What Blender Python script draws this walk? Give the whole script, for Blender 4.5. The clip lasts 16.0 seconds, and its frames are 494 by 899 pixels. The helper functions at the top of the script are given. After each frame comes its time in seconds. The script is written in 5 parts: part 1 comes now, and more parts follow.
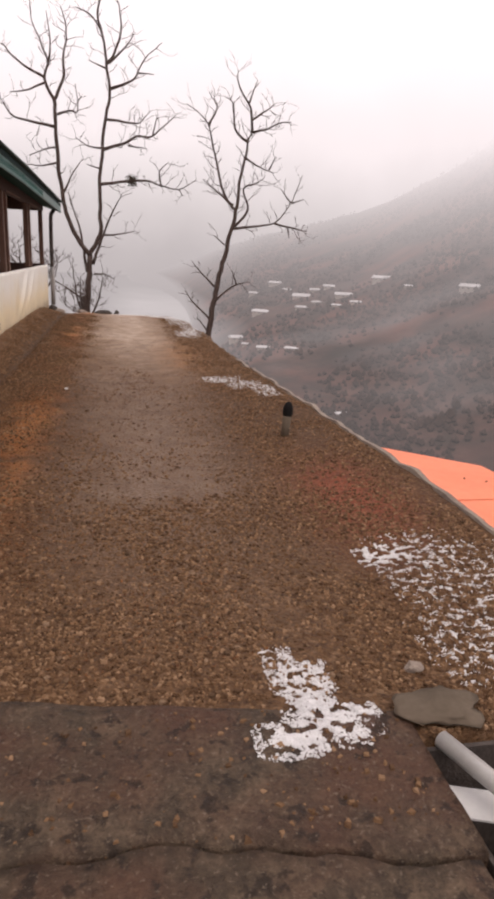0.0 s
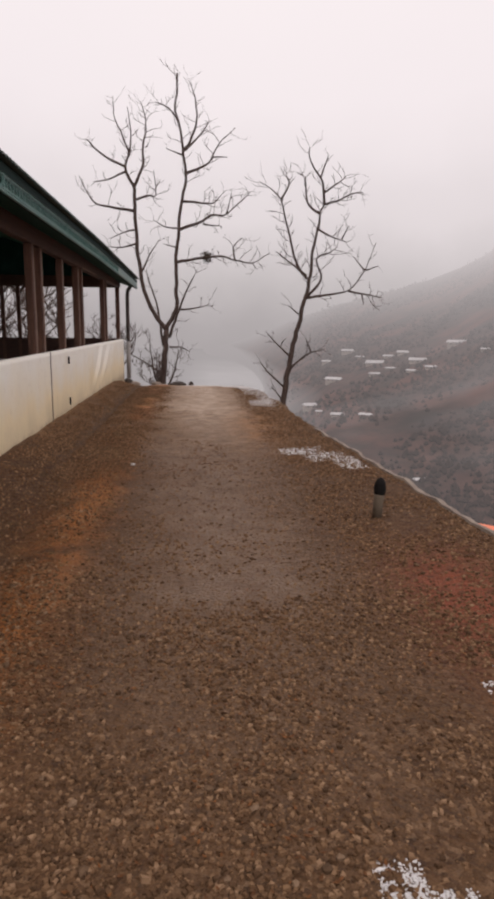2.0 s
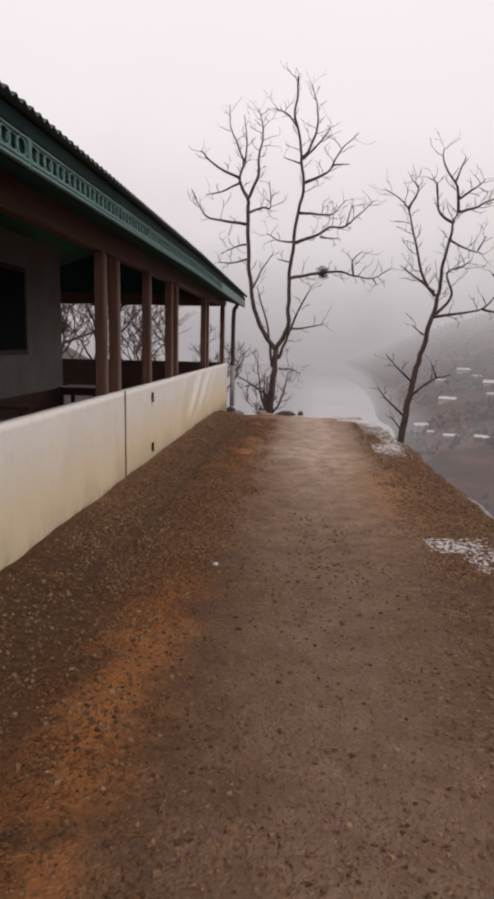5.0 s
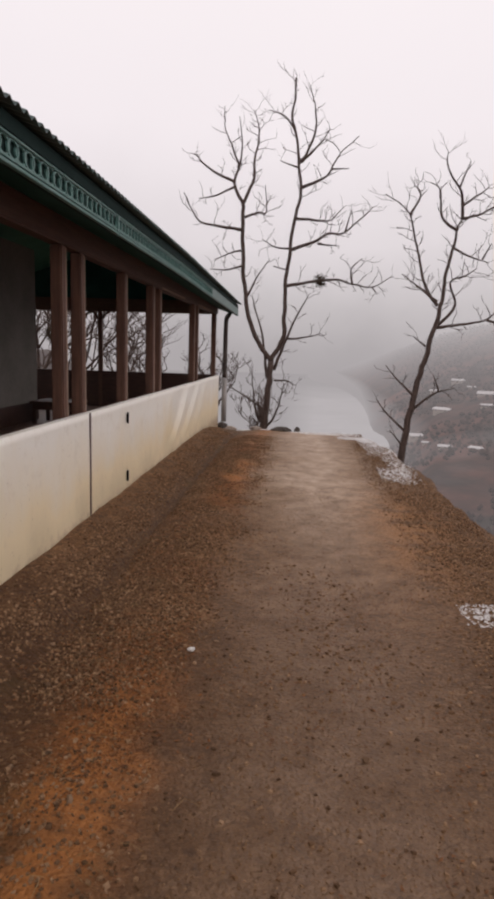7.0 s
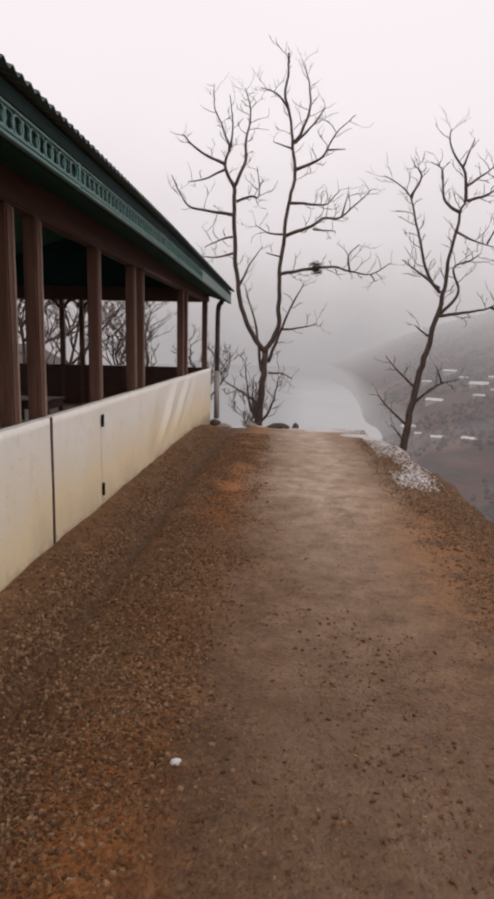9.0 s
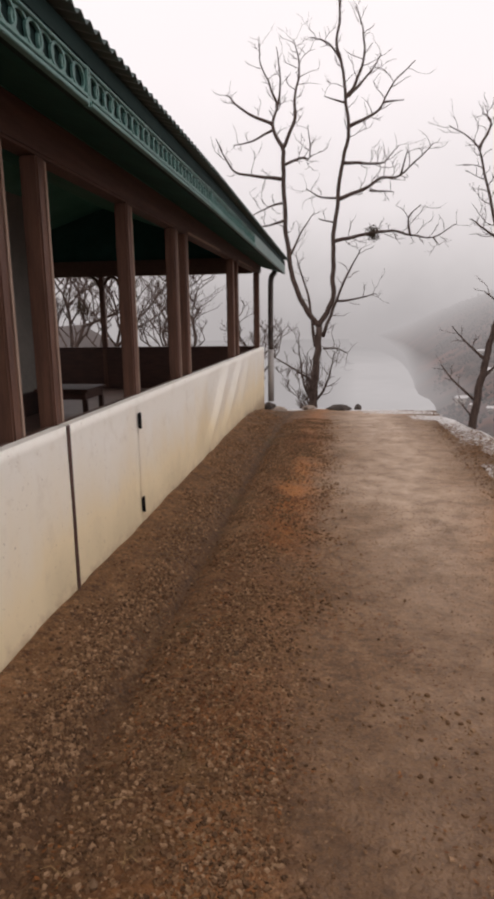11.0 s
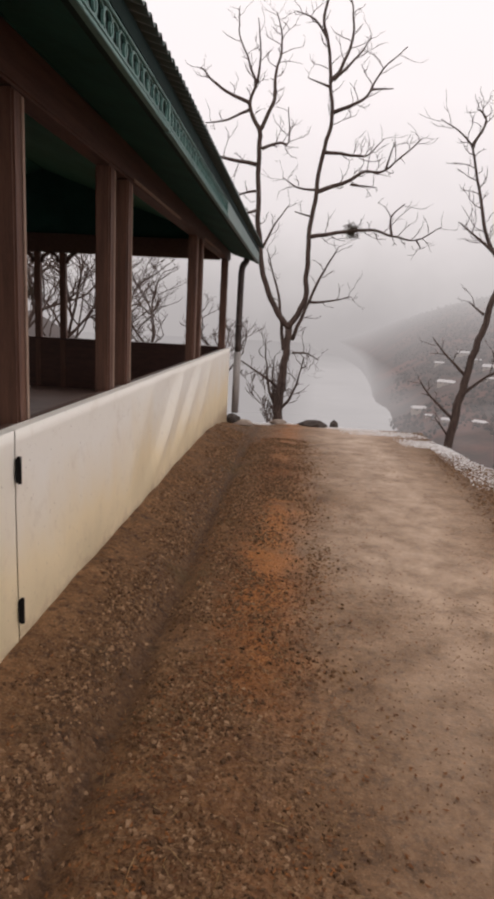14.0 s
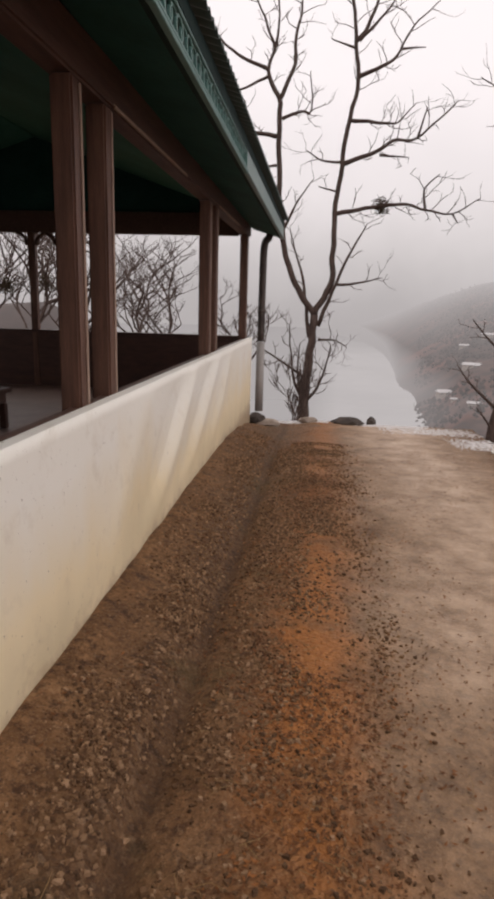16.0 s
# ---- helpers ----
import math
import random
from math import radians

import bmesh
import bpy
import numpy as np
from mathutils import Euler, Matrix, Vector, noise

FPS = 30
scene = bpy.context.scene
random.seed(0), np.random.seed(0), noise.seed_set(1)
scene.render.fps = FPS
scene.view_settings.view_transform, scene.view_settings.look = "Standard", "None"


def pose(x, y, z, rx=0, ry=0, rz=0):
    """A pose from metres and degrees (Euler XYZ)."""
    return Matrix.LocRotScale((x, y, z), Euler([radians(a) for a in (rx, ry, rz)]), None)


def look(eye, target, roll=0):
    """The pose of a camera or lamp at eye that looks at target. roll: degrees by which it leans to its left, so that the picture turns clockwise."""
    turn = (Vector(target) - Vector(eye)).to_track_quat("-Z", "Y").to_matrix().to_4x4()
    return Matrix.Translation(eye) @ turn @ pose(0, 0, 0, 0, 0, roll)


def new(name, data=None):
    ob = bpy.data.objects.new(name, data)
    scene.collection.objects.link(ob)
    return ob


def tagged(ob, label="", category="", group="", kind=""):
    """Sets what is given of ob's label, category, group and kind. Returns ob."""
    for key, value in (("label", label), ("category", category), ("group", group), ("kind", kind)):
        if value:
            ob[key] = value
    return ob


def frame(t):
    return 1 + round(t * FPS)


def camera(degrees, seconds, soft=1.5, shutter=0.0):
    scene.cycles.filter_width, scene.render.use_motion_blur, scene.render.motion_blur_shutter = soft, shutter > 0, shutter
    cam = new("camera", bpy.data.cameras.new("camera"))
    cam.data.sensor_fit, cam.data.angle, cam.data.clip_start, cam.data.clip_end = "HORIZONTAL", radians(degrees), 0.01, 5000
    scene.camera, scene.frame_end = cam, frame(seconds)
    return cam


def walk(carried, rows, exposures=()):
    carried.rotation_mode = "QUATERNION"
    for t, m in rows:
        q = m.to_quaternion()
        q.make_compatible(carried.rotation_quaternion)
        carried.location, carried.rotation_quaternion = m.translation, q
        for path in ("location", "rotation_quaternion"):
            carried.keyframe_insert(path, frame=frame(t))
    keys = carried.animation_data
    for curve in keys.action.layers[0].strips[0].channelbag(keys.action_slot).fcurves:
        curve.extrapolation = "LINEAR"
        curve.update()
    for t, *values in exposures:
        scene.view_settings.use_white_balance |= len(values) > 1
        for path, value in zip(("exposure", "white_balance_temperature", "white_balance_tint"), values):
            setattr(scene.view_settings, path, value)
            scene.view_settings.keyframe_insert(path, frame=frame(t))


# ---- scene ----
cam = camera(42.4, 16.0, soft=3.7)
METRES, EYE, TILT, LEAN, TURN = 9.4, 1.5, 1.6, 0.0, -11.85
ROWS = [
    (0.0, 0.0, 0.0, 0.0, 0.96, -18.39, -2.88),
    (0.5, -0.0035, 0.0123, 0.0002, -1.74, -18.5, -3.8),
    (1.0, -0.0079, 0.0241, -0.0022, 1.46, -18.97, -3.79),
    (1.5, -0.008, 0.0426, -0.0055, 3.68, -14.53, -1.68),
    (2.0, -0.0084, 0.075, -0.0112, 7.26, -12.51, -0.46),
    (2.5, -0.0136, 0.1167, -0.016, 9.33, -10.13, -0.07),
    (3.0, -0.0213, 0.167, -0.0141, 9.26, -13.45, -0.5),
    (3.5, -0.0246, 0.208, -0.0141, 11.36, -12.36, -0.15),
    (4.0, -0.0315, 0.2424, -0.0056, 16.41, -13.48, -0.43),
    (4.5, -0.0467, 0.2715, -0.0076, 17.92, -13.09, -1.64),
    (5.0, -0.0616, 0.2981, 0.0009, 17.03, -11.22, -0.77),
    (7.5, -0.0981, 0.4383, 0.0005, 16.47, -10.04, -1.37),
    (8.0, -0.1055, 0.4644, -0.0011, 15.72, -9.57, -0.87),
    (10.5, -0.1668, 0.5991, -0.0107, 17.61, -13.73, 0.19),
    (11.0, -0.1769, 0.6282, -0.0082, 20.02, -13.22, 1.31),
    (11.5, -0.1886, 0.6554, -0.0114, 20.1, -13.89, -0.13),
    (12.0, -0.2074, 0.689, -0.0145, 19.02, -13.82, -1.62),
    (12.5, -0.2192, 0.7165, -0.0124, 18.79, -15.41, -2.37),
    (13.0, -0.2266, 0.7505, -0.0161, 19.47, -14.04, -0.89),
    (13.5, -0.2329, 0.7786, -0.0117, 19.31, -11.56, -0.59),
    (14.0, -0.2463, 0.8126, -0.0185, 16.87, -13.28, -2.46),
    (14.5, -0.2584, 0.8454, -0.0161, 13.47, -13.4, -0.91),
    (15.0, -0.2672, 0.8749, -0.0216, 14.02, -13.83, 1.15),
    (15.5, -0.2773, 0.9082, -0.0209, 16.99, -14.0, 0.9),
    (16.0, -0.2892, 0.9382, -0.0252, 18.64, -14.47, -1.01),
]

walk(cam, [(t, pose(0, 0, EYE, 0, 0, TURN) @ pose(0, 0, 0, TILT, LEAN, 0) @ pose(METRES * x, METRES * y, METRES * z, 90 + pitch, roll, yaw))
           for t, x, y, z, yaw, pitch, roll in ROWS],
     [(0.0, 0.26, 6750, 14), (1.1, 0.24, 6750, 14), (2.0, -0.1, 6650, 12), (3.5, -0.1, 6550, 12), (5.0, -0.1, 6550, 12), (8.2, -0.1, 6550, 11), (10.5, 0.05, 6600, 10), (12.5, 0.06, 6650, 10), (16.0, 0.06, 6650, 10)])

# ---- world and light: an overcast winter sky ----
SUN_EL, SUN_AZ = 58.0, 150.0
world = bpy.data.worlds.new("overcast_sky")
scene.world = world
world.use_nodes = True
wn, wl = world.node_tree.nodes, world.node_tree.links
sky = wn.new("ShaderNodeTexSky")
sky.sky_type, sky.sun_disc = "NISHITA", False
sky.sun_elevation, sky.sun_rotation = radians(SUN_EL), radians(SUN_AZ)
clear, cloud, both = wn["Background"], wn.new("ShaderNodeBackground"), wn.new("ShaderNodeMixShader")
clear.inputs["Strength"].default_value = 0.06
both.inputs[0].default_value = 0.93  # cloud cover
cloud.inputs["Color"].default_value = (1.0, 0.935, 0.95, 1)
cloud.inputs["Strength"].default_value = 1.08
wl.new(sky.outputs[0], clear.inputs["Color"])
wl.new(clear.outputs[0], both.inputs[1])
wl.new(cloud.outputs[0], both.inputs[2])
wl.new(both.outputs[0], wn["World Output"].inputs["Surface"])
sun_data = bpy.data.lights.new("sun", "SUN")
sun_data.energy, sun_data.angle, sun_data.color = 0.6, radians(25), (1.0, 0.95, 0.9)
sun = new("sun", sun_data)
a, e = radians(SUN_AZ), radians(SUN_EL)
sun.matrix_world = look((30 * math.sin(a) * math.cos(e), 30 * math.cos(a) * math.cos(e), 30 * math.sin(e)), (0, 0, 0))


# ---- materials ----
class Mat:
    """A small builder for node materials."""

    def __init__(self, name, rough=0.8, metal=0.0, spec=0.5):
        self.m = bpy.data.materials.new(name)
        self.m.use_nodes = True
        self.n, self.l = self.m.node_tree.nodes, self.m.node_tree.links
        self.b = self.n["Principled BSDF"]
        self.b.inputs["Roughness"].default_value = rough
        self.b.inputs["Metallic"].default_value = metal
        self.b.inputs["Specular IOR Level"].default_value = spec
        self.pos = self.n.new("ShaderNodeNewGeometry").outputs["Position"]

    def put(self, socket, value):
        if hasattr(value, "is_output"):
            self.l.new(value, socket)
        elif isinstance(value, tuple) and len(value) == 3 and socket.type == "RGBA":
            socket.default_value = (*value, 1)
        else:
            socket.default_value = value

    def math(self, op, x, y=0.0, clamp=False):
        k = self.n.new("ShaderNodeMath")
        k.operation, k.use_clamp = op, clamp
        self.put(k.inputs[0], x), self.put(k.inputs[1], y)
        return k.outputs[0]

    def vec(self, op, x, y):
        k = self.n.new("ShaderNodeVectorMath")
        k.operation = op
        self.put(k.inputs[0], x), self.put(k.inputs[1], y)
        return k.outputs["Value"] if op in ("LENGTH", "DISTANCE") else k.outputs["Vector"]

    def axis(self, i, source=None):
        k = self.n.new("ShaderNodeSeparateXYZ")
        self.l.new(source or self.pos, k.inputs[0])
        return k.outputs[i]

    def noise(self, scale, detail=4.0, rough=0.55, stretch=(1, 1, 1)):
        k = self.n.new("ShaderNodeTexNoise")
        self.l.new(self.vec("MULTIPLY", self.pos, stretch), k.inputs["Vector"])
        k.inputs["Scale"].default_value, k.inputs["Detail"].default_value, k.inputs["Roughness"].default_value = scale, detail, rough
        return k.outputs["Fac"]

    def cells(self, scale, out="Distance"):
        k = self.n.new("ShaderNodeTexVoronoi")
        self.l.new(self.pos, k.inputs["Vector"])
        k.inputs["Scale"].default_value = scale
        return k.outputs[out]

    def ramp(self, fac, *stops):
        k = self.n.new("ShaderNodeValToRGB")
        els = k.color_ramp.elements
        while len(els) < len(stops):
            els.new(0.5)
        for el, (p, c) in zip(els, stops):
            el.position = p
            el.color = (*c, 1) if isinstance(c, tuple) else (c, c, c, 1)
        self.put(k.inputs[0], fac)
        return k.outputs[0]

    def mix(self, fac, x, y, mode="MIX"):
        k = self.n.new("ShaderNodeMix")
        k.data_type, k.blend_type = "RGBA", mode
        self.put(k.inputs[0], fac), self.put(k.inputs[6], x), self.put(k.inputs[7], y)
        return k.outputs[2]

    def random(self, island=False):
        if island:
            return self.n.new("ShaderNodeNewGeometry").outputs["Random Per Island"]
        return self.n.new("ShaderNodeObjectInfo").outputs["Random"]

    def color(self, value):
        self.put(self.b.inputs["Base Color"], value)
        return self

    def rough(self, value):
        self.put(self.b.inputs["Roughness"], value)
        return self

    def bump(self, height, strength=0.4, distance=0.01):
        k = self.n.new("ShaderNodeBump")
        k.inputs["Strength"].default_value, k.inputs["Distance"].default_value = strength, distance
        self.put(k.inputs["Height"], height)
        self.l.new(k.outputs[0], self.b.inputs["Normal"])
        return self


def speckled(name, dark, light, scale, rough=0.8, bump=0.3, metal=0.0, stretch=(1, 1, 1), island=False, depth=0.004):
    """A surface between two tones, with a coarse and a fine grain."""
    q = Mat(name, rough, metal, 0.5 if rough < 0.7 else 0.15)
    coarse, fine = q.noise(scale, 5, 0.6, stretch), q.noise(scale * 9, 3, 0.6, stretch)
    c = q.ramp(q.math("ADD", q.math("MULTIPLY", coarse, 0.7), q.math("MULTIPLY", fine, 0.3)), (0.33, dark), (0.67, light))
    if island:
        c = q.mix(q.math("MULTIPLY", q.random(True), 0.7), c, dark)
    return q.color(c).bump(fine, bump, depth).m


def make_ground():
    q = Mat("gravel_earth", 0.6, 0, 0.5)
    x, y = q.axis(0), q.axis(1)
    big, mid, fine, grit = q.noise(0.7, 4), q.noise(4, 5, 0.65), q.noise(28, 4, 0.7), q.noise(110, 2, 0.6)
    stone = q.cells(46, "Color")
    c = q.ramp(q.math("ADD", q.math("MULTIPLY", fine, 0.5), q.math("MULTIPLY", mid, 0.5)),
               (0.3, (0.044, 0.02, 0.008)), (0.5, (0.14, 0.07, 0.03)), (0.7, (0.28, 0.154, 0.075)))
    speck, clod = q.noise(75, 3, 0.7), q.noise(17, 5, 0.75)
    c = q.mix(q.ramp(clod, (0.5, 0.0), (0.62, 0.75)), c, (0.028, 0.012, 0.006))
    c = q.mix(q.ramp(speck, (0.56, 0.0), (0.7, 0.5)), c, (0.32, 0.21, 0.125))
    c = q.mix(q.ramp(q.noise(95, 2, 0.6), (0.58, 0.0), (0.68, 0.55)), c, (0.025, 0.012, 0.007))

    def band(centre, width):
        k = q.math("DIVIDE", q.math("SUBTRACT", x, centre), width)
        return q.math("POWER", 2.718, q.math("MULTIPLY", q.math("MULTIPLY", k, k), -1.0))

    def spot(cx, cy, rx, ry):
        u, v = q.math("DIVIDE", q.math("SUBTRACT", x, cx), rx), q.math("DIVIDE", q.math("SUBTRACT", y, cy), ry)
        return q.math("POWER", 2.718, q.math("MULTIPLY", q.math("ADD", q.math("MULTIPLY", u, u), q.math("MULTIPLY", v, v)), -1.0))

    # strips of loose gravel beside the furrow, by the litter and along the drop
    coarse = q.math("ADD", q.math("ADD", band(-1.43, 0.13), band(-0.82, 0.27)), q.ramp(q.math("MULTIPLY", x, 0.5), (0.35, 0.0), (0.5, 0.9)))
    coarse = q.math("ADD", coarse, q.ramp(q.math("DIVIDE", q.math("ADD", y, q.math("MULTIPLY", big, 2.0)), 20), (0.2, 1.0), (0.3, 0.6), (0.42, 0.5), (0.5, 0.05)), True)
    coarse = q.math("MULTIPLY", coarse, q.ramp(mid, (0.35, 0.4), (0.55, 1.0)))
    pieces_ = q.ramp(q.axis(0, stone), (0.0, (0.014, 0.007, 0.004)), (0.5, (0.065, 0.033, 0.018)), (0.8, (0.13, 0.074, 0.042)), (1.0, (0.28, 0.18, 0.11)))
    c = q.mix(q.math("MULTIPLY", coarse, 0.5), c, pieces_)
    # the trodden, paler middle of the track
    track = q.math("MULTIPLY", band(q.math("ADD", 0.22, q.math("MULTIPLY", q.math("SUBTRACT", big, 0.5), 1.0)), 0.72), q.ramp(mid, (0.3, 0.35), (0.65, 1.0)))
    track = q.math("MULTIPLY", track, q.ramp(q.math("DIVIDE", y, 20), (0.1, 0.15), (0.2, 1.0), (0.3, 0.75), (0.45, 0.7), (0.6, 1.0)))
    # far stretch paler still: its grey wet sheen is put into the colour
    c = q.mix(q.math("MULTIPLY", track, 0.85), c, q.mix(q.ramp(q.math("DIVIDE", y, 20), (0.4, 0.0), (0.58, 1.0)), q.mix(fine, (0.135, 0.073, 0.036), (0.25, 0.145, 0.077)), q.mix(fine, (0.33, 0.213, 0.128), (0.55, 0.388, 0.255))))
    # exposure difference put into the colour: this stretch is darkened, most towards the wall
    dim_stretch = q.math("MULTIPLY", q.ramp(q.math("DIVIDE", q.math("ADD", y, q.math("MULTIPLY", mid, 1.5)), 20), (0.13, 0.0), (0.2, 0.6), (0.38, 0.6), (0.46, 0.0)), q.ramp(q.math("MULTIPLY", x, -0.5), (0.1, 0.35), (0.42, 1.0)))
    c = q.mix(dim_stretch, c, (0.045, 0.018, 0.006))
    # rust-coloured litter along the wall side
    litter = q.math("MULTIPLY", band(q.math("ADD", -0.8, q.math("MULTIPLY", q.math("SUBTRACT", mid, 0.5), 0.5)), 0.2), q.math("MULTIPLY", q.ramp(q.noise(1.6, 4, 0.7), (0.32, 0.0), (0.5, 1.0)), q.ramp(q.math("DIVIDE", y, 20), (0.12, 0.7), (0.3, 0.9), (0.4, 0.3), (0.5, 0.15), (0.54, 0.95), (0.62, 0.95), (0.69, 0.5), (0.8, 0.6))))
    c = q.mix(q.math("MULTIPLY", litter, 0.85), c, q.mix(fine, (0.2, 0.068, 0.016), (0.5, 0.19, 0.05)))
    # darker line along the furrow
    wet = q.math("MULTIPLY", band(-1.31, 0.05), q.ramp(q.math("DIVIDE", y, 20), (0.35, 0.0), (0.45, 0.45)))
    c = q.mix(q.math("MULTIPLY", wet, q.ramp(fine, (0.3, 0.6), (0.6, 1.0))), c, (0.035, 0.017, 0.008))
    red = q.math("MULTIPLY", spot(1.5, 3.75, 0.32, 0.7), q.ramp(fine, (0.35, 0.2), (0.6, 1.0)))
    c = q.mix(q.math("MULTIPLY", red, 0.8), c, (0.28, 0.065, 0.034))
    tan = q.math("MULTIPLY", spot(1.0, 10.0, 0.4, 1.6), q.ramp(mid, (0.35, 0.0), (0.6, 1.0)))
    c = q.mix(q.math("MULTIPLY", tan, 0.6), c, (0.36, 0.16, 0.055))
    moss = q.math("MULTIPLY", q.ramp(q.noise(1.7, 5, 0.7), (0.55, 0.0), (0.72, 1.0)), band(-1.15, 0.4))
    c = q.mix(q.math("MULTIPLY", moss, 0.5), c, (0.065, 0.055, 0.02))
    q.put(q.b.inputs["Specular IOR Level"], q.math("ADD", 0.2, q.math("MULTIPLY", track, 0.45)))
    q.color(c).rough(q.math("SUBTRACT", q.ramp(mid, (0.3, 0.74), (0.7, 0.88)), q.math("MULTIPLY", track, 0.4)))
    pebbly = q.math("SUBTRACT", 1.0, q.math("ADD", q.cells(46), q.math("MULTIPLY", q.cells(85), 0.5)))
    relief = q.math("ADD", q.math("MULTIPLY", pebbly, coarse), q.math("MULTIPLY", q.math("ADD", q.math("MULTIPLY", fine, 0.7), q.math("MULTIPLY", grit, 0.3)), q.math("SUBTRACT", 1.0, q.math("MULTIPLY", track, 0.85), True)))
    return q.bump(relief, 0.75, 0.02).m


# glow colours of the painted haze, from horizon fog up to bright sky
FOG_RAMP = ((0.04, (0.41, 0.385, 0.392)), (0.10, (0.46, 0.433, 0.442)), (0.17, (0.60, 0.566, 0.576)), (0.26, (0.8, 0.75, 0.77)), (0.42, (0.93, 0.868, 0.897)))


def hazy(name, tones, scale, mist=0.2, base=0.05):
    """Distant ground and woods, with the valley's mist painted in as glow by position."""
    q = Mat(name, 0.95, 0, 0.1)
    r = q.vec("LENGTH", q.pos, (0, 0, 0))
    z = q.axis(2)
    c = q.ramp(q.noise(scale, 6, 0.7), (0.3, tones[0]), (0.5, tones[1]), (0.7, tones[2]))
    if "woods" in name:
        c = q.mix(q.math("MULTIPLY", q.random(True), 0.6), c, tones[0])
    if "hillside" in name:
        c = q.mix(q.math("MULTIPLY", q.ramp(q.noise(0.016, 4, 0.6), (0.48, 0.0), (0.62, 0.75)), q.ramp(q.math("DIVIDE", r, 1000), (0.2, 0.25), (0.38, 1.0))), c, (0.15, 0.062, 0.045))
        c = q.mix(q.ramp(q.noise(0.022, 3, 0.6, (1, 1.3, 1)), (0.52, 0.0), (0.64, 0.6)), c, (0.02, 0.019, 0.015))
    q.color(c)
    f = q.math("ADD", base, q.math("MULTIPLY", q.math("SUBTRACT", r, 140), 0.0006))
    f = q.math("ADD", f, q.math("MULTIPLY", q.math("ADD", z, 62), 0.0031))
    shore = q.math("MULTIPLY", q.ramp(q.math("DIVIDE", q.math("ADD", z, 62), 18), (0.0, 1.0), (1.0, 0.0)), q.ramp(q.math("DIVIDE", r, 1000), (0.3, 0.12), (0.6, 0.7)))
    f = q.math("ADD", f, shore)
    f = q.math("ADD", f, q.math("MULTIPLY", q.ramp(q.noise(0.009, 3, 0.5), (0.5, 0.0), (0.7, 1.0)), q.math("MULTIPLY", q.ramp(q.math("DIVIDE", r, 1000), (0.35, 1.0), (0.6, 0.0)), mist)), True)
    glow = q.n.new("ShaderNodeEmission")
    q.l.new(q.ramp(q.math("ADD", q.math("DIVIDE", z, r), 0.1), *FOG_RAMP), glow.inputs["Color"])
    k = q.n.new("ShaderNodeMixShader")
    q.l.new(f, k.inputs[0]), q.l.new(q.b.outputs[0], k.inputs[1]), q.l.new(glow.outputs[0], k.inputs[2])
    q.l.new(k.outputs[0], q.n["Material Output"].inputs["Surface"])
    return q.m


# far shell whose glow paints the fog and sky gradient by height
def make_fogbank():
    q = Mat("fog_bank", 1)
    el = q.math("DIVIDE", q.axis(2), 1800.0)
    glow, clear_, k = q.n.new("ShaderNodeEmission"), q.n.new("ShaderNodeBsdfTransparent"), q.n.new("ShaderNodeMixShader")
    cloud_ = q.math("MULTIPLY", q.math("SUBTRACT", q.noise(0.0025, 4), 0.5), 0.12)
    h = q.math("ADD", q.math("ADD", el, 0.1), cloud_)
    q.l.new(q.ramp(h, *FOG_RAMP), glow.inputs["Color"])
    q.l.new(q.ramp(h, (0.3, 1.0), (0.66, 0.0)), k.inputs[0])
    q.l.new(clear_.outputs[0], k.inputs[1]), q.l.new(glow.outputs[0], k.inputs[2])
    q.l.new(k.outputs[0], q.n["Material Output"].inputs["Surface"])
    return q.m


def make_panel():
    """Cream-painted sheet, yellowed and stained towards its foot."""
    q = Mat("cream_sheet", 0.5)
    z = q.axis(2)
    wob = q.math("ADD", z, q.math("MULTIPLY", q.math("SUBTRACT", q.noise(1.3, 4, 0.6, (1, 1, 0.5)), 0.5), 0.9))
    c = q.ramp(wob, (0.12, (0.66, 0.55, 0.36)), (0.42, (0.83, 0.69, 0.46)), (0.65, (0.83, 0.745, 0.6)), (0.95, (0.86, 0.825, 0.75)))
    c = q.mix(q.ramp(q.noise(7, 6, 0.7), (0.55, 0.0), (0.75, 0.3)), c, (0.5, 0.4, 0.28))
    c = q.mix(q.ramp(q.noise(60, 2, 0.5), (0.70, 0.0), (0.76, 0.6)), c, (0.2, 0.13, 0.08))
    splash = q.ramp(q.math("ADD", z, q.math("MULTIPLY", q.noise(9, 5, 0.7), 0.35)), (0.26, 0.6), (0.4, 0.0))
    c = q.mix(splash, c, (0.24, 0.135, 0.075))
    return q.color(c).bump(q.noise(3, 3), 0.15, 0.03).m


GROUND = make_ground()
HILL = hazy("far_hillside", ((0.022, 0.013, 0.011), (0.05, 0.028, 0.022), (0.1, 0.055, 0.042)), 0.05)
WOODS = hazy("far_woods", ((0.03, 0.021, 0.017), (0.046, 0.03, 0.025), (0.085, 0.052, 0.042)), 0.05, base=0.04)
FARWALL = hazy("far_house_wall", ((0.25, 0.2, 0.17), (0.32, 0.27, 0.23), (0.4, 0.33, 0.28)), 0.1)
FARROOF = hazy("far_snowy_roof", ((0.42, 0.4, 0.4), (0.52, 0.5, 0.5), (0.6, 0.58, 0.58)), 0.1)
